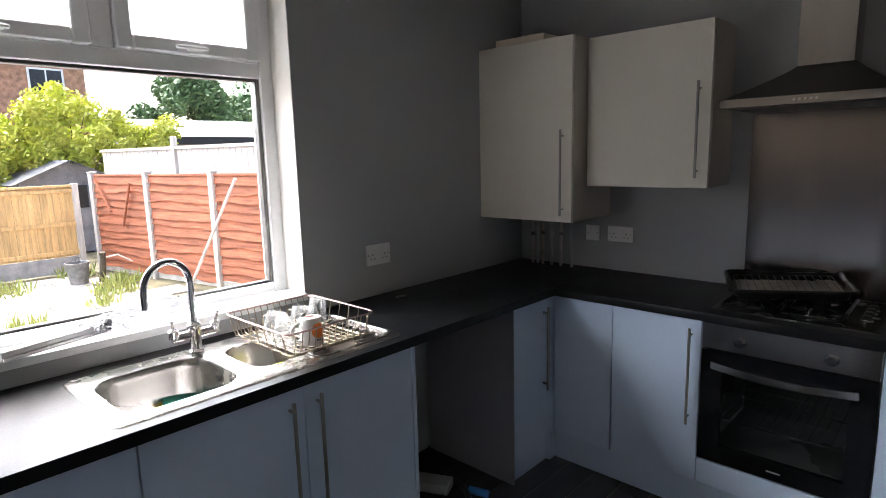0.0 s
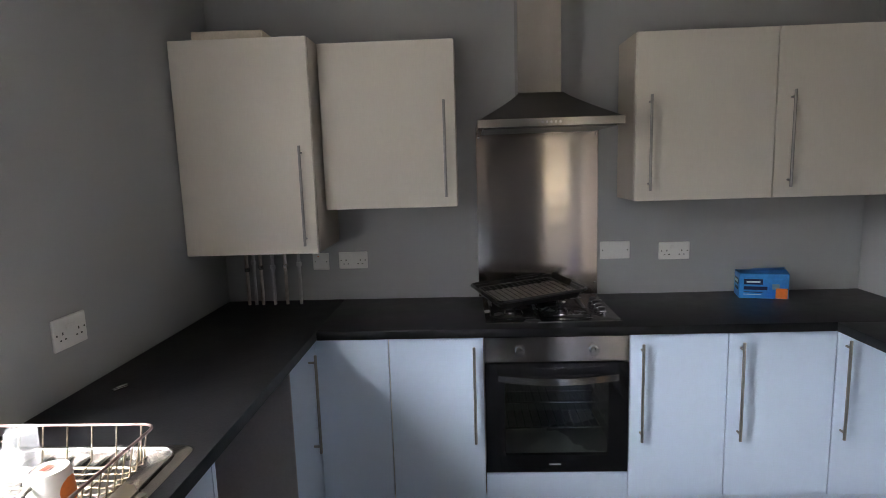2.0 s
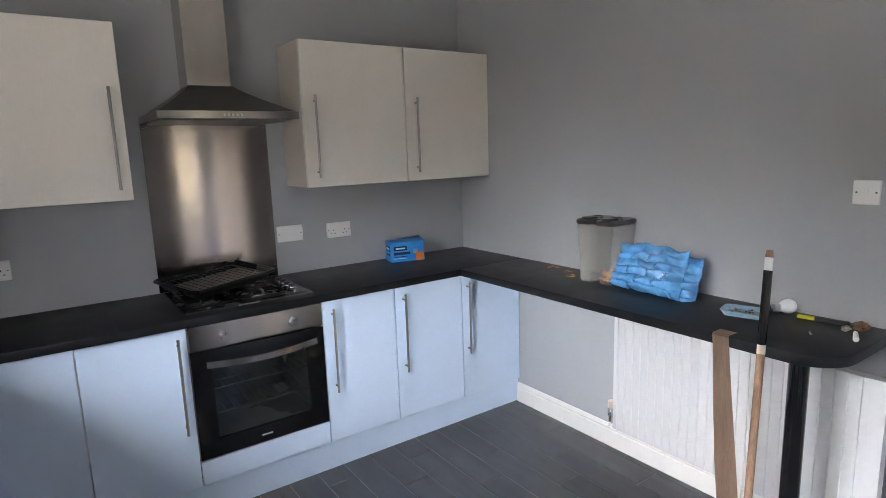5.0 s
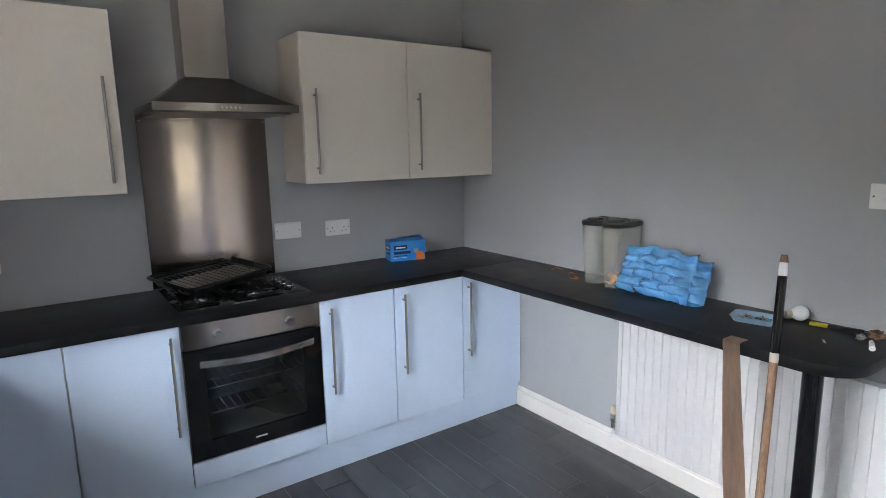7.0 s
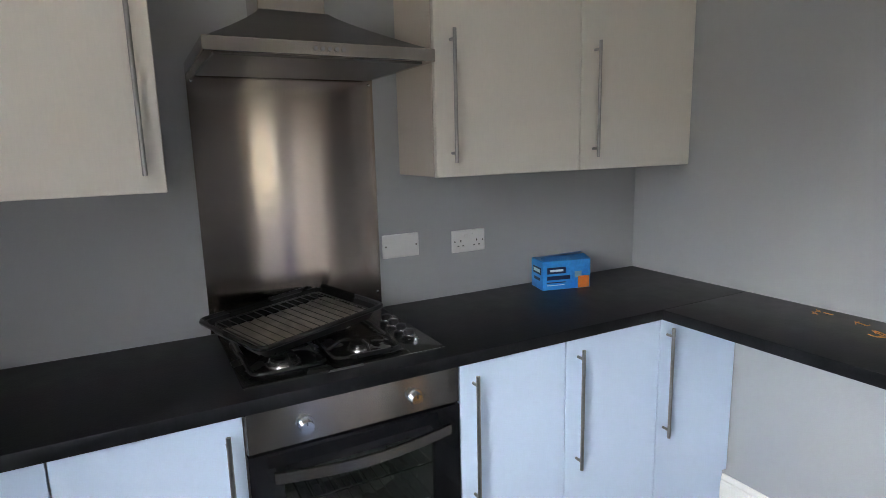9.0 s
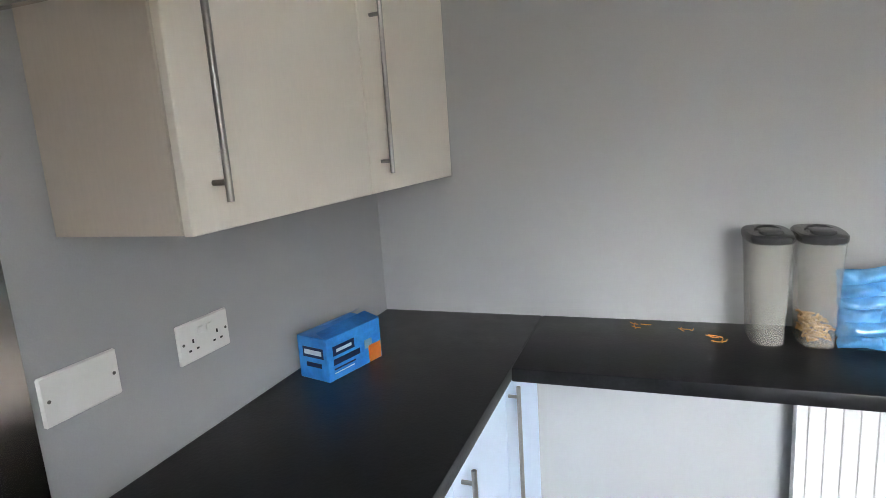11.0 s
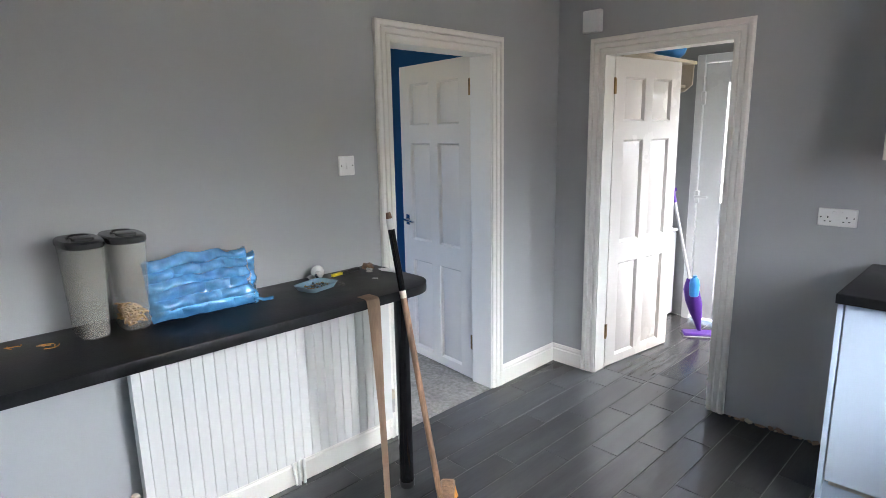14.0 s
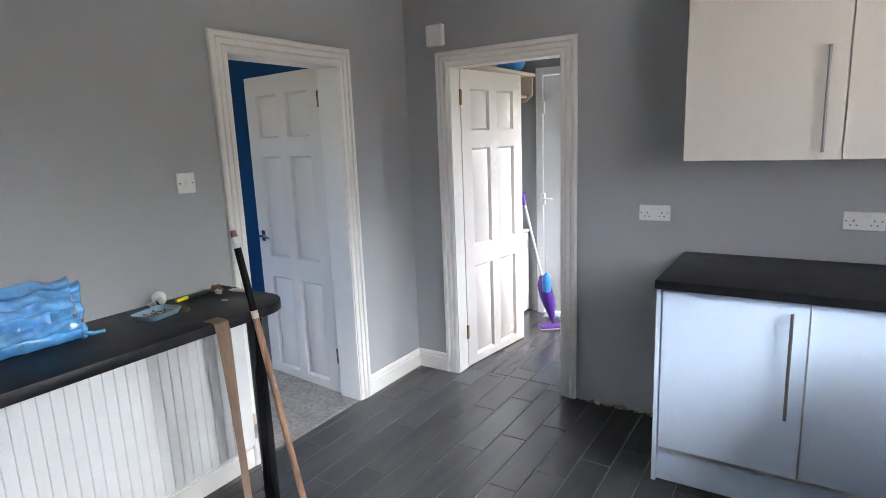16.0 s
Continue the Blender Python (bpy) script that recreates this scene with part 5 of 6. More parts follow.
def make_strip():
    s = thing("edging_strip", pose(2.698, -2.06, 0), "loose brown edging strip hanging from the counter", "strip")
    bm = bmesh.new()
    pts = [(0.055, 0.012, 0.9115), (0.004, 0.012, 0.9118), (-0.004, 0.010, 0.906), (-0.005, 0.006, 0.872), (0.0, -0.005, 0.7), (0.012, -0.022, 0.45), (0.026, -0.040, 0.2), (0.04, -0.055, 0.004)]
    turn = lambda z: min(1.0, max(0.0, (0.87 - z) / 0.4))
    a = [[bm.verts.new((x + o * turn(z), y + s_, z)) for s_, o in ((-0.029, 0.018), (0.029, -0.018))] for x, y, z in pts]
    for p, q in zip(a, a[1:]):
        bm.faces.new((p[0], p[1], q[1], q[0]))
    bmesh.ops.solidify(bm, geom=bm.faces[:], thickness=0.0018)
    part("strip", bm, "batten", s)


def make_broom():
    lo, hi = Vector((2.548, -2.236, 0.05)), Vector((2.738, -2.172, 1.213))
    b = thing("broom", Matrix.Translation((lo.x, lo.y, 0)), "paint-splashed wooden broom leaning on the counter's edge", "broom")
    at = lambda s: lo + (hi - lo) * s - Vector((lo.x, lo.y, 0))
    part("handle", rod(bmesh.new(), at(0), at(0.718), 0.0125, 0.0125, seg=16), "wood", b, "worn brown wooden handle")
    part("pale_band", rod(bmesh.new(), at(0.718), at(0.743), 0.0128, seg=16), "cream", b)
    part("black_sleeve", rod(bmesh.new(), at(0.743), at(0.945), 0.0135, seg=16), "black_gloss", b, "glossy black taped section")
    part("white_band", rod(bmesh.new(), at(0.945), at(0.98), 0.0130, seg=16), "ceramic", b, "white paint band")
    part("tip", rod(bmesh.new(), at(0.98), at(1.0), 0.0128, 0.009, seg=16), "wood", b)
    head = part("head", boxes((-0.13, 0.11, -0.03, 0.03, 0.058, 0.088), bevel=0.008), "wood", b, "wooden broom head")
    head.matrix_basis = pose(-0.02, -0.012, 0, 0, 0, -48)
    bm = bmesh.new()
    rnd = random.Random(5)
    for i in range(20):
        for j in range(5):
            p = Vector((-0.122 + 0.0118 * i, -0.024 + 0.012 * j, 0.065))
            q = Vector((p.x * 1.06 + rnd.uniform(-0.006, 0.006), p.y * 1.5 + rnd.uniform(-0.006, 0.006), 0.001))
            rod(bm, p, q, 0.0035, 0.0055, seg=5)
    br = part("bristles", bm, "pasta", head, "straw-coloured bristle tufts")
    tagged(br, kind="stuff")


make_strip(), make_broom()


# ---- the empty appliance space ----
structure("wall_gap_lining", boxes((0.004, 0.012, -1.50, -0.9, 0.0, 0.87)), "wall", "dull grey wall at the back of the appliance space", "wall")
solo("timber_batten", boxes((0, 0.04, 0, 0.03, 0, 0.868), bevel=0.002), "wood", "rough upright timber batten under the worktop", "batten", pose(0.30, -1.513, 0))
solo("white_block", boxes((-0.09, 0.09, -0.05, 0.05, 0, 0.05), bevel=0.008), "ceramic", "pale block on the floor of the appliance space", "block", pose(0.30, -1.16, 0.0, 0, 0, 25))
hs = [(0.2 * math.cos(a / 10), 0.13 * math.sin(a / 10), 0.016 + 0.0006 * a) for a in range(0, 58)]
solo("waste_hose", tube(bmesh.new(), hs, 0.014, 10), "black", "coiled black waste hose on the floor", "hose", pose(0.33, -1.2, 0.0))
solo("blue_pipe_end", rod(bmesh.new(), (0, 0, 0.02), (0.09, 0.03, 0.02), 0.018, seg=14), "mop_blue", "short blue plastic pipe end on the floor", "pipe", pose(0.46, -1.08, 0.0))


# ---- utility room ----
def make_back_door():
    x0, x1 = 2.06, 2.915
    d = tagged(new("door_3"), "white plastic back door with a tall glass panel", "door", kind="structure")
    d.matrix_basis = pose(0, UY, 0)
    part("frame", boxes((x0, x0 + 0.06, 0, 0.06, 0, 2.03), (x1 - 0.06, x1, 0, 0.06, 0, 2.03), (x0 + 0.06, x1 - 0.06, 0, 0.06, 1.97, 2.03), bevel=0.005), "upvc", d)
    l = part("leaf", boxes((x0 + 0.065, x0 + 0.18, 0.005, 0.055, 0.03, 1.965), (x1 - 0.235, x1 - 0.065, 0.005, 0.055, 0.03, 1.965), (x0 + 0.18, x1 - 0.235, 0.005, 0.055, 0.03, 0.2), (x0 + 0.18, x1 - 0.235, 0.005, 0.055, 0.78, 0.95),
                           (x0 + 0.18, x1 - 0.235, 0.005, 0.055, 1.82, 1.965), bevel=0.004), "upvc", d)
    part("lower_panel", boxes((x0 + 0.175, x1 - 0.23, 0.018, 0.042, 0.195, 0.785)), "upvc", l)
    p = part("pane", boxes((x0 + 0.175, x1 - 0.23, 0.028, 0.032, 0.945, 1.825)), "glass", l, "tall clear glass panel")
    p.visible_shadow = False
    for z in (1.72, 0.985, 0.25):
        part("hinge", boxes((x1 - 0.082, x1 - 0.05, 0.056, 0.078, z - 0.05, z + 0.05), bevel=0.006), "upvc", d, "chunky white plastic hinge")
    part("lever", boxes((x1 - 0.15, x1 - 0.05, 0.079, 0.092, 0.975, 0.995), bevel=0.004), "upvc", d)


def make_mop():
    base, top = Vector((2.635, -4.98, 0.0)), Vector((2.985, -5.15, 1.05))
    m = thing("spray_mop", Matrix.Translation(base), "purple spray mop with a blue bottle, leaning in the utility room", "mop")
    at = lambda s: (top - base) * s
    plate_ob = part("mop_head", boxes((-0.12, 0.12, -0.055, 0.055, 0.004, 0.026), bevel=0.008), "purple", m, "flat purple mop head")
    plate_ob.matrix_basis = pose(0, 0.0, 0, 0, 0, 35)
    pad = part("pad", boxes((-0.125, 0.125, -0.06, 0.06, 0, 0.006), bevel=0.002), "grey_plastic", plate_ob)
    bm = bmesh.new()
    rings = []
    for s, r in ((0.03, 0.015), (0.08, 0.026), (0.14, 0.045), (0.22, 0.062), (0.3, 0.06), (0.34, 0.04), (0.38, 0.016)):
        c = at(s)
        rings.append([bm.verts.new(c + Vector((r * math.cos(a * math.pi / 8), r * 0.6 * math.sin(a * math.pi / 8), 0))) for a in range(16)])
    for a, b in zip(rings, rings[1:]):
        for i in range(16):
            bm.faces.new((a[i], a[(i + 1) % 16], b[(i + 1) % 16], b[i]))
    part("body", bm, "purple", m, "purple moulded mop body")
    b = lathe(bmesh.new(), [(0.024, 0.0), (0.033, 0.01), (0.037, 0.09), (0.030, 0.13), (0.014, 0.145), (0.014, 0.158)], seg=20)
    part("bottle", b, "mop_blue", m, "blue liquid bottle").matrix_basis = Matrix.Translation(at(0.27) + Vector((-0.03, 0.045, 0)))
    part("pole", rod(bmesh.new(), at(0.36), at(0.92), 0.011, seg=14), "grey_plastic", m, "pale grey pole")
    part("grip", tube(bmesh.new(), [at(0.9), at(0.96), at(1.0) + Vector((-0.02, 0.03, 0)), at(1.01) + Vector((-0.05, 0.06, -0.01))], 0.016, 12), "purple", m, "dark purple grip")


def make_shelf():
    s = thing("wall_shelf", pose(UX1, -5.28, 1.73), "cream painted wall shelf with scalloped brackets", "shelf")
    part("top_board", boxes((-0.285, 0, -0.01, 1.05, 0.235, 0.258), bevel=0.003), "cream", s)
    part("lower_board", boxes((-0.22, 0, 0.02, 1.03, 0.07, 0.09), bevel=0.003), "cream", s)
    for y in (0.0, 1.03):
        out = [(0, -0.03), (-0.08, -0.02), (-0.14, 0.03), (-0.21, 0.045), (-0.265, 0.09), (-0.27, 0.234), (0, 0.234)]
        bm = bmesh.new()
        a = [bm.verts.new((x, y, z)) for x, z in out]
        b = [bm.verts.new((x, y + 0.018, z)) for x, z in out]
        for i in range(len(out)):
            bm.faces.new((a[i], a[(i + 1) % len(out)], b[(i + 1) % len(out)], b[i]))
        bm.faces.new(a), bm.faces.new(b[::-1])
        part("bracket", bm, "cream", s)
    solo("blue_ball", lathe(bmesh.new(), [(0.0, 0.0), (0.06, 0.008), (0.10, 0.04), (0.118, 0.09), (0.11, 0.14), (0.08, 0.18), (0.0, 0.2)], seg=28), "mop_blue", "shiny blue ball on the utility shelf", "ball", pose(UX1 - 0.16, -5.1, 1.989))


def make_dryer():
    d = thing("white_appliance", pose(3.08, -5.14, 0), "white low appliance in the utility room corner", "appliance")
    part("case", boxes((-0.075, 0.115, -0.19, 0.2, 0.01, 0.69), bevel=0.01), "upvc", d)
    part("lid", boxes((-0.085, 0.118, -0.195, 0.205, 0.695, 0.72), bevel=0.008), "upvc", d)


make_back_door(), make_mop(), make_shelf(), make_dryer()
moulding("baseboard_utility", [(UX1, UY, 0), (2.917, UY, 0)], (0, 1, 0), SKIRT, "white", "white utility room skirting board")


# ---- garden ----
G = -0.4
structure("ground", boxes((-600, -0.32, -600, 600, G - 0.3, G - 0.03), (-0.32, 600, 0.2, 600, G - 0.3, G - 0.03), (-0.32, 600, -600, UY - 0.1, G - 0.3, G - 0.03)), "earth", "garden earth reaching away", "ground")


def leaves(center, size, count, leaf, seed, hole=0.35):
    """A crown of small leaves in uneven clumps, as one mesh."""
    rnd = random.Random(seed)
    verts, faces = [], []
    clumps = []
    for _ in range(34):
        a, b = rnd.uniform(0, 6.28), rnd.uniform(-1, 1)
        r = rnd.uniform(0.45, 1.0)
        q = math.sqrt(1 - b * b)
        clumps.append((Vector((q * math.cos(a) * size[0] * r, q * math.sin(a) * size[1] * r, b * size[2] * r)), rnd.uniform(0.18, 0.4)))
    for _ in range(count):
        c, s = clumps[rnd.randrange(len(clumps))]
        d = Vector((rnd.gauss(0, 1), rnd.gauss(0, 1), rnd.gauss(0, 1))).normalized() * (rnd.random() ** 0.4)
        p = Vector(center) + c + Vector((d.x * size[0], d.y * size[1], d.z * size[2])) * s
        u = Vector((rnd.gauss(0, 1), rnd.gauss(0, 1), rnd.gauss(0, 0.7))).normalized()
        v = u.orthogonal().normalized()
        l = leaf * rnd.uniform(0.6, 1.4)
        k = len(verts)
        verts += [p - u * l, p + v * l * 0.45, p + u * l, p - v * l * 0.45]
        faces.append((k, k + 1, k + 2, k + 3))
    return verts, faces


def plant(name, base, center, size, count, leaf, material, label, category, seed):
    t = thing(name, Matrix.Translation(base), label, category)
    verts, faces = leaves(Vector(center) - Vector(base), size, count, leaf, seed)
    me = bpy.data.meshes.new("crown")
    me.from_pydata([tuple(v) for v in verts], [], faces)
    me.materials.append(M[material])
    ob = new("crown", me)
    ob.parent = t
    rnd = random.Random(seed)
    bm = bmesh.new()
    c = Vector(center) - Vector(base)
    rod(bm, (0, 0, 0), (c.x * 0.3, c.y * 0.3, c.z * 0.8), 0.05 * size[2] + 0.03, 0.03 * size[2], seg=10)
    for _ in range(7):
        e = c + Vector((rnd.uniform(-0.7, 0.7) * size[0], rnd.uniform(-0.7, 0.7) * size[1], rnd.uniform(-0.3, 0.7) * size[2]))
        rod(bm, (c.x * 0.2, c.y * 0.2, c.z * rnd.uniform(0.3, 0.7)), e, 0.02 * size[2] + 0.01, 0.008, seg=6)
    part("trunk", bm, "bark", t)
    return t


FENCE = Matrix.Translation((-9.86, 0.42, G)) @ pose(0, 0, 0, 0, 0, 11.5)


def board_mesh(w, h, seed, wavy):
    """A sawn board in x, z with a waney lower edge."""
    rnd = random.Random(seed)
    bm = bmesh.new()
    n = 12
    ph = rnd.uniform(0, 9)
    rows = []
    for i in range(n + 1):
        x = w * i / n
        dz = wavy * noise.noise((x * 2.2 + ph * 5, ph, 0.5)) + wavy * 0.5 * noise.noise((x * 6 + ph, ph, 2))
        rows.append([bm.verts.new(p) for p in ((x, 0.016, h), (x, 0.004, h), (x, -0.034, dz), (x, -0.018, dz))])
    for a, b in zip(rows, rows[1:]):
        for j in range(4):
            bm.faces.new((a[j], a[(j + 1) % 4], b[(j + 1) % 4], b[j]))
    bm.faces.new(rows[0]), bm.faces.new(rows[-1][::-1])
    return bm


def red_fence():
    shared = [to_mesh("board", board_mesh(1.62, 0.175, s, 0.05), "fence_red") for s in range(6)]
    rnd = random.Random(2)
    f = thing("garden_fence", FENCE, "red-brown waney-edged timber fence with pale posts", "fence")
    for p in range(6):
        x0 = p * 1.71 + 0.06
        for i in range(12):
            o = new("board", shared[rnd.randrange(6)])
            o.parent = f
            o.location = (x0, -0.006 * (i % 2), 0.09 + 0.137 * i)
        part("capping", boxes((x0, x0 + 1.62, -0.03, 0.03, 1.735, 1.765), bevel=0.004), "fence_red", f)
        part("gravel_board", boxes((x0, x0 + 1.62, -0.02, 0.02, 0, 0.10)), "concrete", f)
    for p in range(7):
        q = part("post", boxes((p * 1.71 - 0.05, p * 1.71 + 0.05, -0.07, 0.05, -0.03, 1.79), bevel=0.01), "fence_pale", f, "pale weathered fence post")
        part("cap", boxes((p * 1.71 - 0.06, p * 1.71 + 0.06, -0.08, 0.06, 1.791, 1.82), bevel=0.008), "fence_pale", q)
    for m, L in ((pose(3.35, -0.55, 0.02, -8, 29, 0), 1.95), (pose(0.62, -0.075, 1.12, 0, -38, 0), 0.72), (pose(0.95, -0.075, 0.85, 0, 24, 0), 0.85)):
        part("brace", rod(bmesh.new(), (0, 0, 0), (0, 0, L), 0.022, seg=10), "fence_pale" if L > 1 else "fence_red", f, "pale slanting pole against the fence").matrix_basis = m


def yellow_fence():
    me = to_mesh("board", boxes((-0.009, 0.009, 0, 0.098, 0.30, 1.55), bevel=0.003), "fence_yellow")
    rnd = random.Random(6)
    f = thing("garden_fence", pose(-10.05, 0.15, G), "new yellow closeboard fence on a concrete base", "fence")
    for p in range(4):
        y0 = -1.9 * (p + 1)
        for i in range(18):
            o = new("board", me)
            o.parent = f
            o.location = (rnd.uniform(-0.003, 0.003), y0 + 0.03 + 0.101 * i, rnd.uniform(-0.006, 0.006))
        for z in (0.34, 0.86, 1.46):
            part("rail", boxes((0.012, 0.05, y0 + 0.02, y0 + 1.85, z, z + 0.07), bevel=0.004), "fence_yellow", f)
        part("capping", boxes((-0.03, 0.055, y0 + 0.02, y0 + 1.85, 1.555, 1.60), bevel=0.004), "fence_yellow", f)
        part("gravel_board", boxes((-0.025, 0.025, y0 + 0.02, y0 + 1.85, 0, 0.295)), "concrete", f)
        part("post", boxes((-0.05, 0.05, y0 + 1.85, y0 + 1.95, 0, 1.62), bevel=0.008), "fence_pale", f)


def white_fence():
    me = to_mesh("board", boxes((0, 0.145, -0.01, 0.01, 0.1, 2.3), bevel=0.003), "fence_pale")
    f = thing("garden_fence", pose(-12.0, 1.25, G - 0.1, 0, 0, 11.5), "bleached pale timber fence behind the red one", "fence")
    for p in range(5):
        for i in range(16):
            o = new("board", me)
            o.parent = f
            o.location = (2.65 * p + 0.05 + 0.155 * i, 0, 0)
        part("capping", boxes((2.65 * p, 2.65 * p + 2.56, -0.03, 0.03, 2.3, 2.36)), "fence_pale", f)
        part("post", boxes((2.65 * p + 2.56, 2.65 * p + 2.65, -0.05, 0.05, 0, 2.55), bevel=0.01), "fence_pale", f)


red_fence(), yellow_fence(), white_fence()


def gable(name, m, w, d, eave, top, wall, roof, label, category, overhang=0.15):
    """A small building with its ridge along y."""
    g = thing(name, m, label, category)
    bm = bmesh.new()
    out = [(-w / 2, 0), (w / 2, 0), (w / 2, eave), (0, top - 0.03), (-w / 2, eave)]
    a = [bm.verts.new((x, 0, z)) for x, z in out]
    b = [bm.verts.new((x, d, z)) for x, z in out]
    for i in range(5):
        bm.faces.new((a[i], a[(i + 1) % 5], b[(i + 1) % 5], b[i]))
    bm.faces.new(a[::-1]), bm.faces.new(b)
    part("wall", bm, wall, g)
    for s in (-1, 1):
        bm = bmesh.new()
        k = overhang * (top - eave) / (w / 2)
        vs = [bm.verts.new(p) for p in ((s * (w / 2 + overhang), -overhang, eave - k), (0, -overhang, top), (0, d + overhang, top), (s * (w / 2 + overhang), d + overhang, eave - k))]
        bm.faces.new(vs)
        bmesh.ops.solidify(bm, geom=bm.faces[:], thickness=0.06)
        part("roof", bm, roof, g)
        part("barge_board", boxes((-0.02, 0.02, -overhang - 0.02, -overhang + 0.01, -0.08, 0.0)), "fence_pale", g).matrix_basis = pose(0, 0, top - 0.02)
    return g


sh = gable("garden_shed", pose(-12.6, 0.75, G, 0, 0, 90), 1.9, 2.4, 1.62, 2.06, "slate", "felt", "small weathered shed with a felt roof behind the fence", "shed")
part("window", boxes((-0.3, 0.3, -0.02, 0.0, 1.0, 1.5)), "black_gloss", sh)
ga = thing("garage", pose(-15.6, 3.7, G, 0, 0, 90), "pale garage with a low felt roof behind the fences", "garage")
part("wall", boxes((0, 7.5, 0, 3.5, 0, 2.55)), "concrete", ga)
part("fascia", boxes((-0.25, 7.75, -0.3, -0.26, 2.45, 2.68)), "black", ga, "dark fascia board")
bm = bmesh.new()
prof = [(-0.26, 2.68), (-0.26, 2.56), (3.7, 2.56), (3.7, 2.9), (1.8, 3.3)]
va, vb = [bm.verts.new((-0.25, y, z)) for y, z in prof], [bm.verts.new((7.75, y, z)) for y, z in prof]
for i in range(5):
    bm.faces.new((va[i], va[(i + 1) % 5], vb[(i + 1) % 5], vb[i]))
bm.faces.new(va[::-1]), bm.faces.new(vb)
part("roof", bm, "felt", ga)


def make_house():
    h = thing("brick_house", pose(-27, 1.1, G), "red brick house across the gardens", "house")
    part("wall", boxes((-7, 0, -8, 4.3, 0, 6.4)), "brick", h)
    bm = bmesh.new()
    prof = [(-7.4, 6.3), (0.4, 6.3), (0.4, 6.5), (-3.5, 9.2), (-7.4, 6.5)]
    a, b = [bm.verts.new((x, -8.3, z)) for x, z in prof], [bm.verts.new((x, 4.6, z)) for x, z in prof]
    for i in range(5):
        bm.faces.new((a[i], a[(i + 1) % 5], b[(i + 1) % 5], b[i]))
    bm.faces.new(a[::-1]), bm.faces.new(b)
    part("roof", bm, "slate", h)
    for y in (-5.5, -1.5, 2.25):
        for z in (1.3, 4.6):
            w = part("window", boxes((-0.02, 0.04, y - 0.05, y + 1.25, z - 0.05, z + 1.35)), "upvc", h, "white framed house window")
            part("pane", boxes((0.04, 0.05, y + 0.03, y + 0.57, z + 0.03, z + 1.27), (0.04, 0.05, y + 0.63, y + 1.17, z + 0.03, z + 1.27)), "black_gloss", w)


make_house()
for c, s, n, sd in (((-14.6, -0.6, 1.7), (1.0, 1.3, 1.0), 6200, 1), ((-14.6, 1.2, 2.2), (0.9, 1.2, 1.35), 7600, 2), ((-14.5, 2.5, 1.9), (0.6, 0.7, 0.95), 4600, 3), ((-14.7, 3.5, 1.85), (0.6, 0.9, 0.95), 3800, 5), ((-14.9, -3.2, 2.6), (1.0, 1.5, 1.4), 4200, 4)):
    plant("garden_bush", (c[0], c[1], G), c, s, n, 0.07, "leaf_lime", "tall lime-green garden bush behind the fence", "bush", sd)
plant("tree", (-24.5, 8.6, G), (-24.5, 8.6, 3.9), (1.8, 2.2, 1.9), 6000, 0.13, "leaf_dark", "dark green tree beyond the garage", "tree", 11)
plant("tree", (-25.0, 10.5, G), (-25.0, 10.5, 3.5), (1.8, 2.0, 1.7), 5000, 0.13, "leaf_dark", "dark green tree beyond the garage", "tree", 13)
plant("tree", (-25.5, 12.6, G), (-25.5, 12.6, 3.6), (2.0, 2.6, 2.0), 6000, 0.13, "leaf_dark", "dark green tree beyond the garage", "tree", 12)


def weeds(x, y, r, n, seed):
    rnd = random.Random(seed)
    bm = bmesh.new()
    for _ in range(n):
        a, k = rnd.uniform(0, 6.28), r * math.sqrt(rnd.random())
        p = Vector((k * math.cos(a), k * math.sin(a), -0.02))
        d = Vector((rnd.uniform(-0.1, 0.1), rnd.uniform(-0.1, 0.1), rnd.uniform(0.08, 0.26)))
        s = Vector((rnd.uniform(-1, 1), rnd.uniform(-1, 1), 0)).normalized() * 0.014
        vs = [bm.verts.new(v) for v in (p - s, p + s, p + d * 0.6 + s * 0.8, p + d, p + d * 0.6 - s * 0.8)]
        bm.faces.new(vs)
    tagged(solo("weeds", bm, "weed", "tuft of green weeds between the slabs", "weeds", pose(x, y, G), "weeds"), kind="stuff")


for i, (x, y, r, n) in enumerate(((-8.9, -1.35, 0.5, 160), (-7.6, -0.1, 0.35, 150), (-8.3, 0.25, 0.3, 120), (-6.2, -1.5, 0.25, 70), (-6.9, -0.45, 0.25, 60), (-5.2, 0.6, 0.3, 90), (-9.6, -0.1, 0.3, 90))):
    weeds(x, y, r, n, 20 + i)
pot = thing("garden_bucket", pose(-8.75, -0.28, G), "weathered grey bucket on the patio", "bucket")
part("bucket", lathe(bmesh.new(), [(0.13, 0), (0.17, 0.33), (0.185, 0.34), (0.185, 0.36), (0.165, 0.36), (0.12, 0.02), (0, 0.02)], seg=24), "pot_grey", pot)
part("bail", tube(bmesh.new(), [(0.18 * math.cos(radians(a)), 0.03, 0.34 + 0.1 * math.sin(radians(a))) for a in range(0, 181, 20)], 0.006, 6), "dark_metal", pot)
stump = thing("dead_shrub", pose(-8.6, 0.02, G), "short dead shrub stump beside the fence", "shrub")
part("stem", tube(bmesh.new(), [(0, 0, 0), (0.02, 0.03, 0.25), (0.0, 0.05, 0.42), (0.02, 0.04, 0.5)], 0.05, 8), "bark", stump)
part("branch", tube(bmesh.new(), [(0, 0.05, 0.40), (0.1, 0.25, 0.44), (0.15, 0.45, 0.30)], 0.014, 6), "fence_pale", stump)
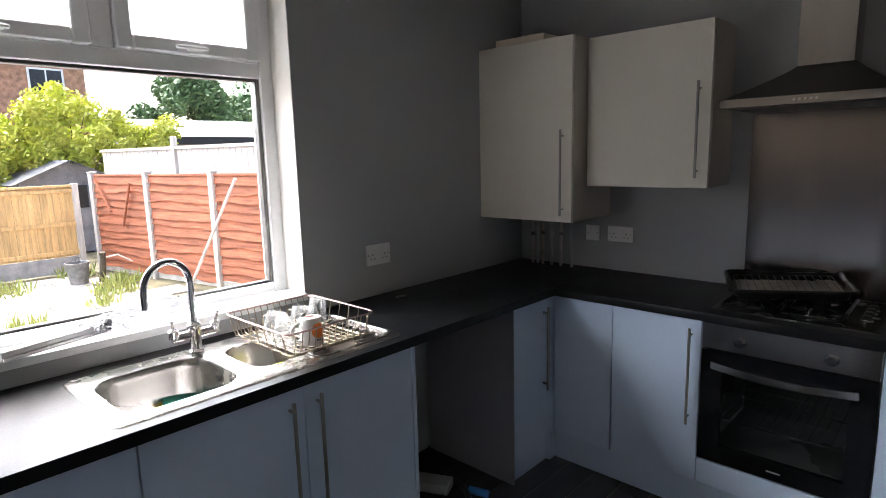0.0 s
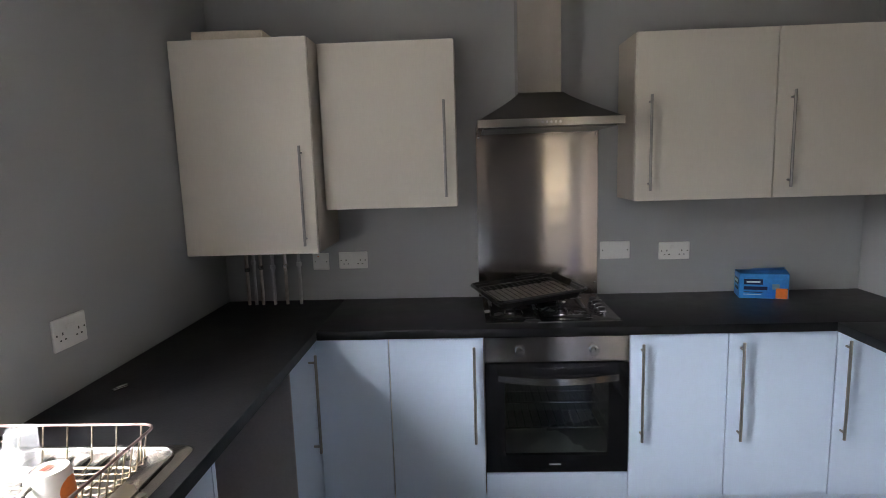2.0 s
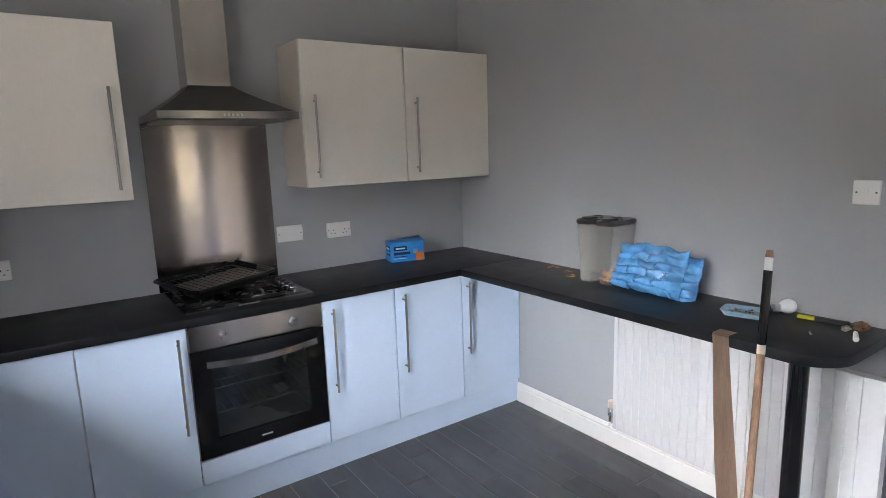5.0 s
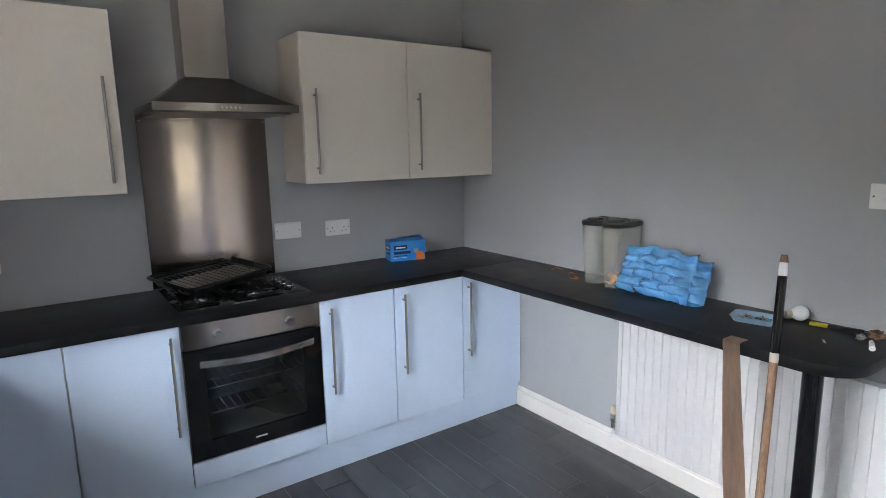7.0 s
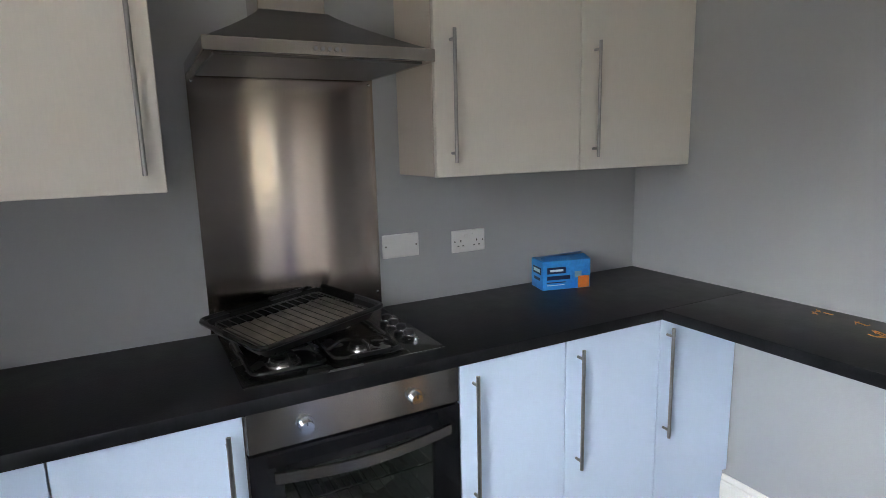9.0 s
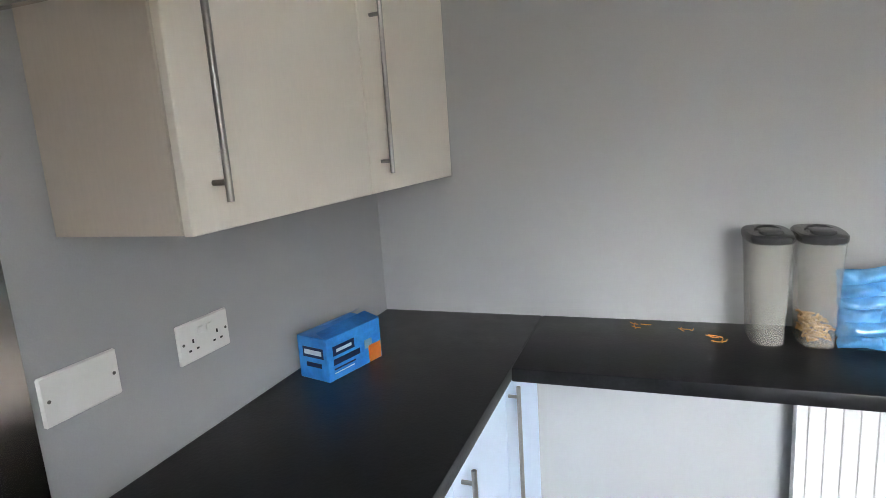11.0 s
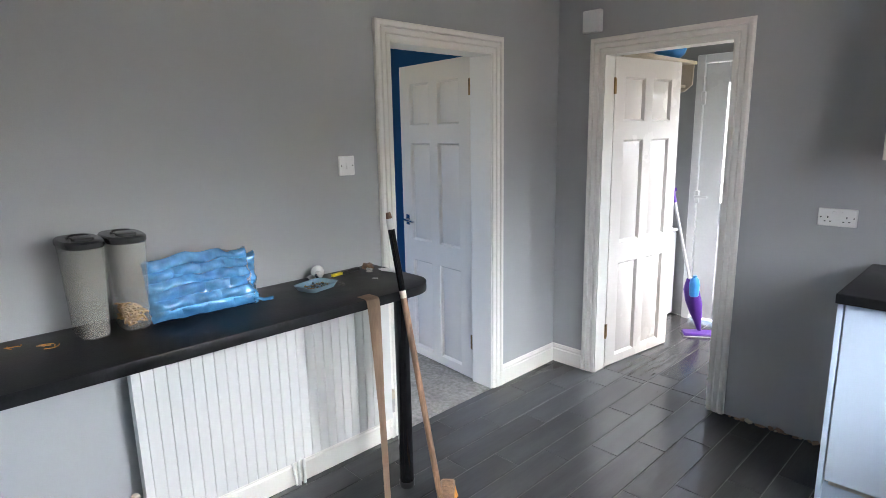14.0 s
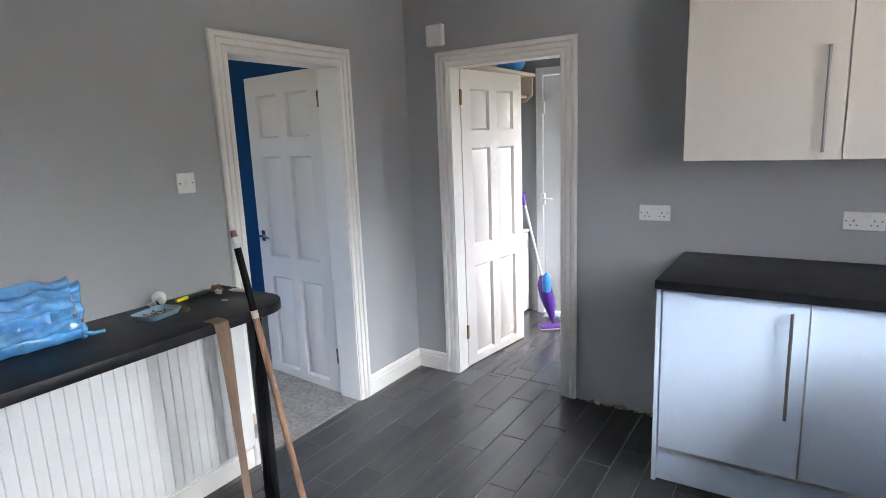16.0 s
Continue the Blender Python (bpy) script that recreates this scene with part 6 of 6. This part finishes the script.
# patio slabs
pv = structure("pavement", boxes((-9.95, -0.32, -6.5, 2.4, G - 0.06, G - 0.025)), "earth", "mossy bed of the patio slabs", "pavement")
slab = to_mesh("slab", boxes((-0.29, 0.29, -0.44, 0.44, -0.03, 0.0), bevel=0.006), "paving", smooth=False)
rr = random.Random(9)
for i in range(15):
    for j in range(9):
        x, y = -9.4 + 0.6 * i, -6.0 + 0.9 * j + (0.45 if i % 2 else 0)
        if y > 0.25 + (x + 9.86) * 0.2 - 0.45 or rr.random() < 0.05:
            continue
        o = new("slab", slab)
        o.parent = pv
        o.location, o.rotation_euler = (x, y, G + rr.uniform(-0.008, 0.004)), (rr.uniform(-0.01, 0.01), rr.uniform(-0.01, 0.01), rr.uniform(-0.008, 0.008))
# ---- floor tiles ----
def make_tiles(floor, x_from, x_to, y_from, y_to):
    """Plank tiles laid along y in a third bond, each a piece of its own; cut pieces share meshes by size."""
    px, py, g = 0.1435, 0.6, 0.005
    shapes = {}
    i0, i1 = math.floor((x_from - 2.104) / px), math.ceil((x_to - 2.104) / px)
    for i in range(i0, i1):
        xa, xb = max(x_from, 2.104 + i * px), min(x_to, 2.104 + (i + 1) * px)
        if xb - xa < 0.012:
            continue
        off = -3.287 + 0.19 * i
        for j in range(math.floor((y_from - off) / py), math.ceil((y_to - off) / py)):
            ya, yb = max(y_from, off + j * py), min(y_to, off + (j + 1) * py)
            if yb - ya < 0.012:
                continue
            size = (round(xb - xa, 3), round(yb - ya, 3))
            if size not in shapes:
                bm = boxes((-size[0] / 2 + g / 2, size[0] / 2 - g / 2, -size[1] / 2 + g / 2, size[1] / 2 - g / 2, -0.008, 0), bevel=0.0012)
                shapes[size] = to_mesh("tile", bm, "tile", smooth=False)
            ob = new("tile", shapes[size])
            ob.parent = floor
            ob.location = ((xa + xb) / 2, (ya + yb) / 2, random.uniform(-0.0006, 0.0003))


make_tiles(bpy.data.objects["floor"], 0.0, W, D - 0.1, 0.0)
make_tiles(bpy.data.objects["floor_utility"], UX0, UX1, UY, D - 0.1)
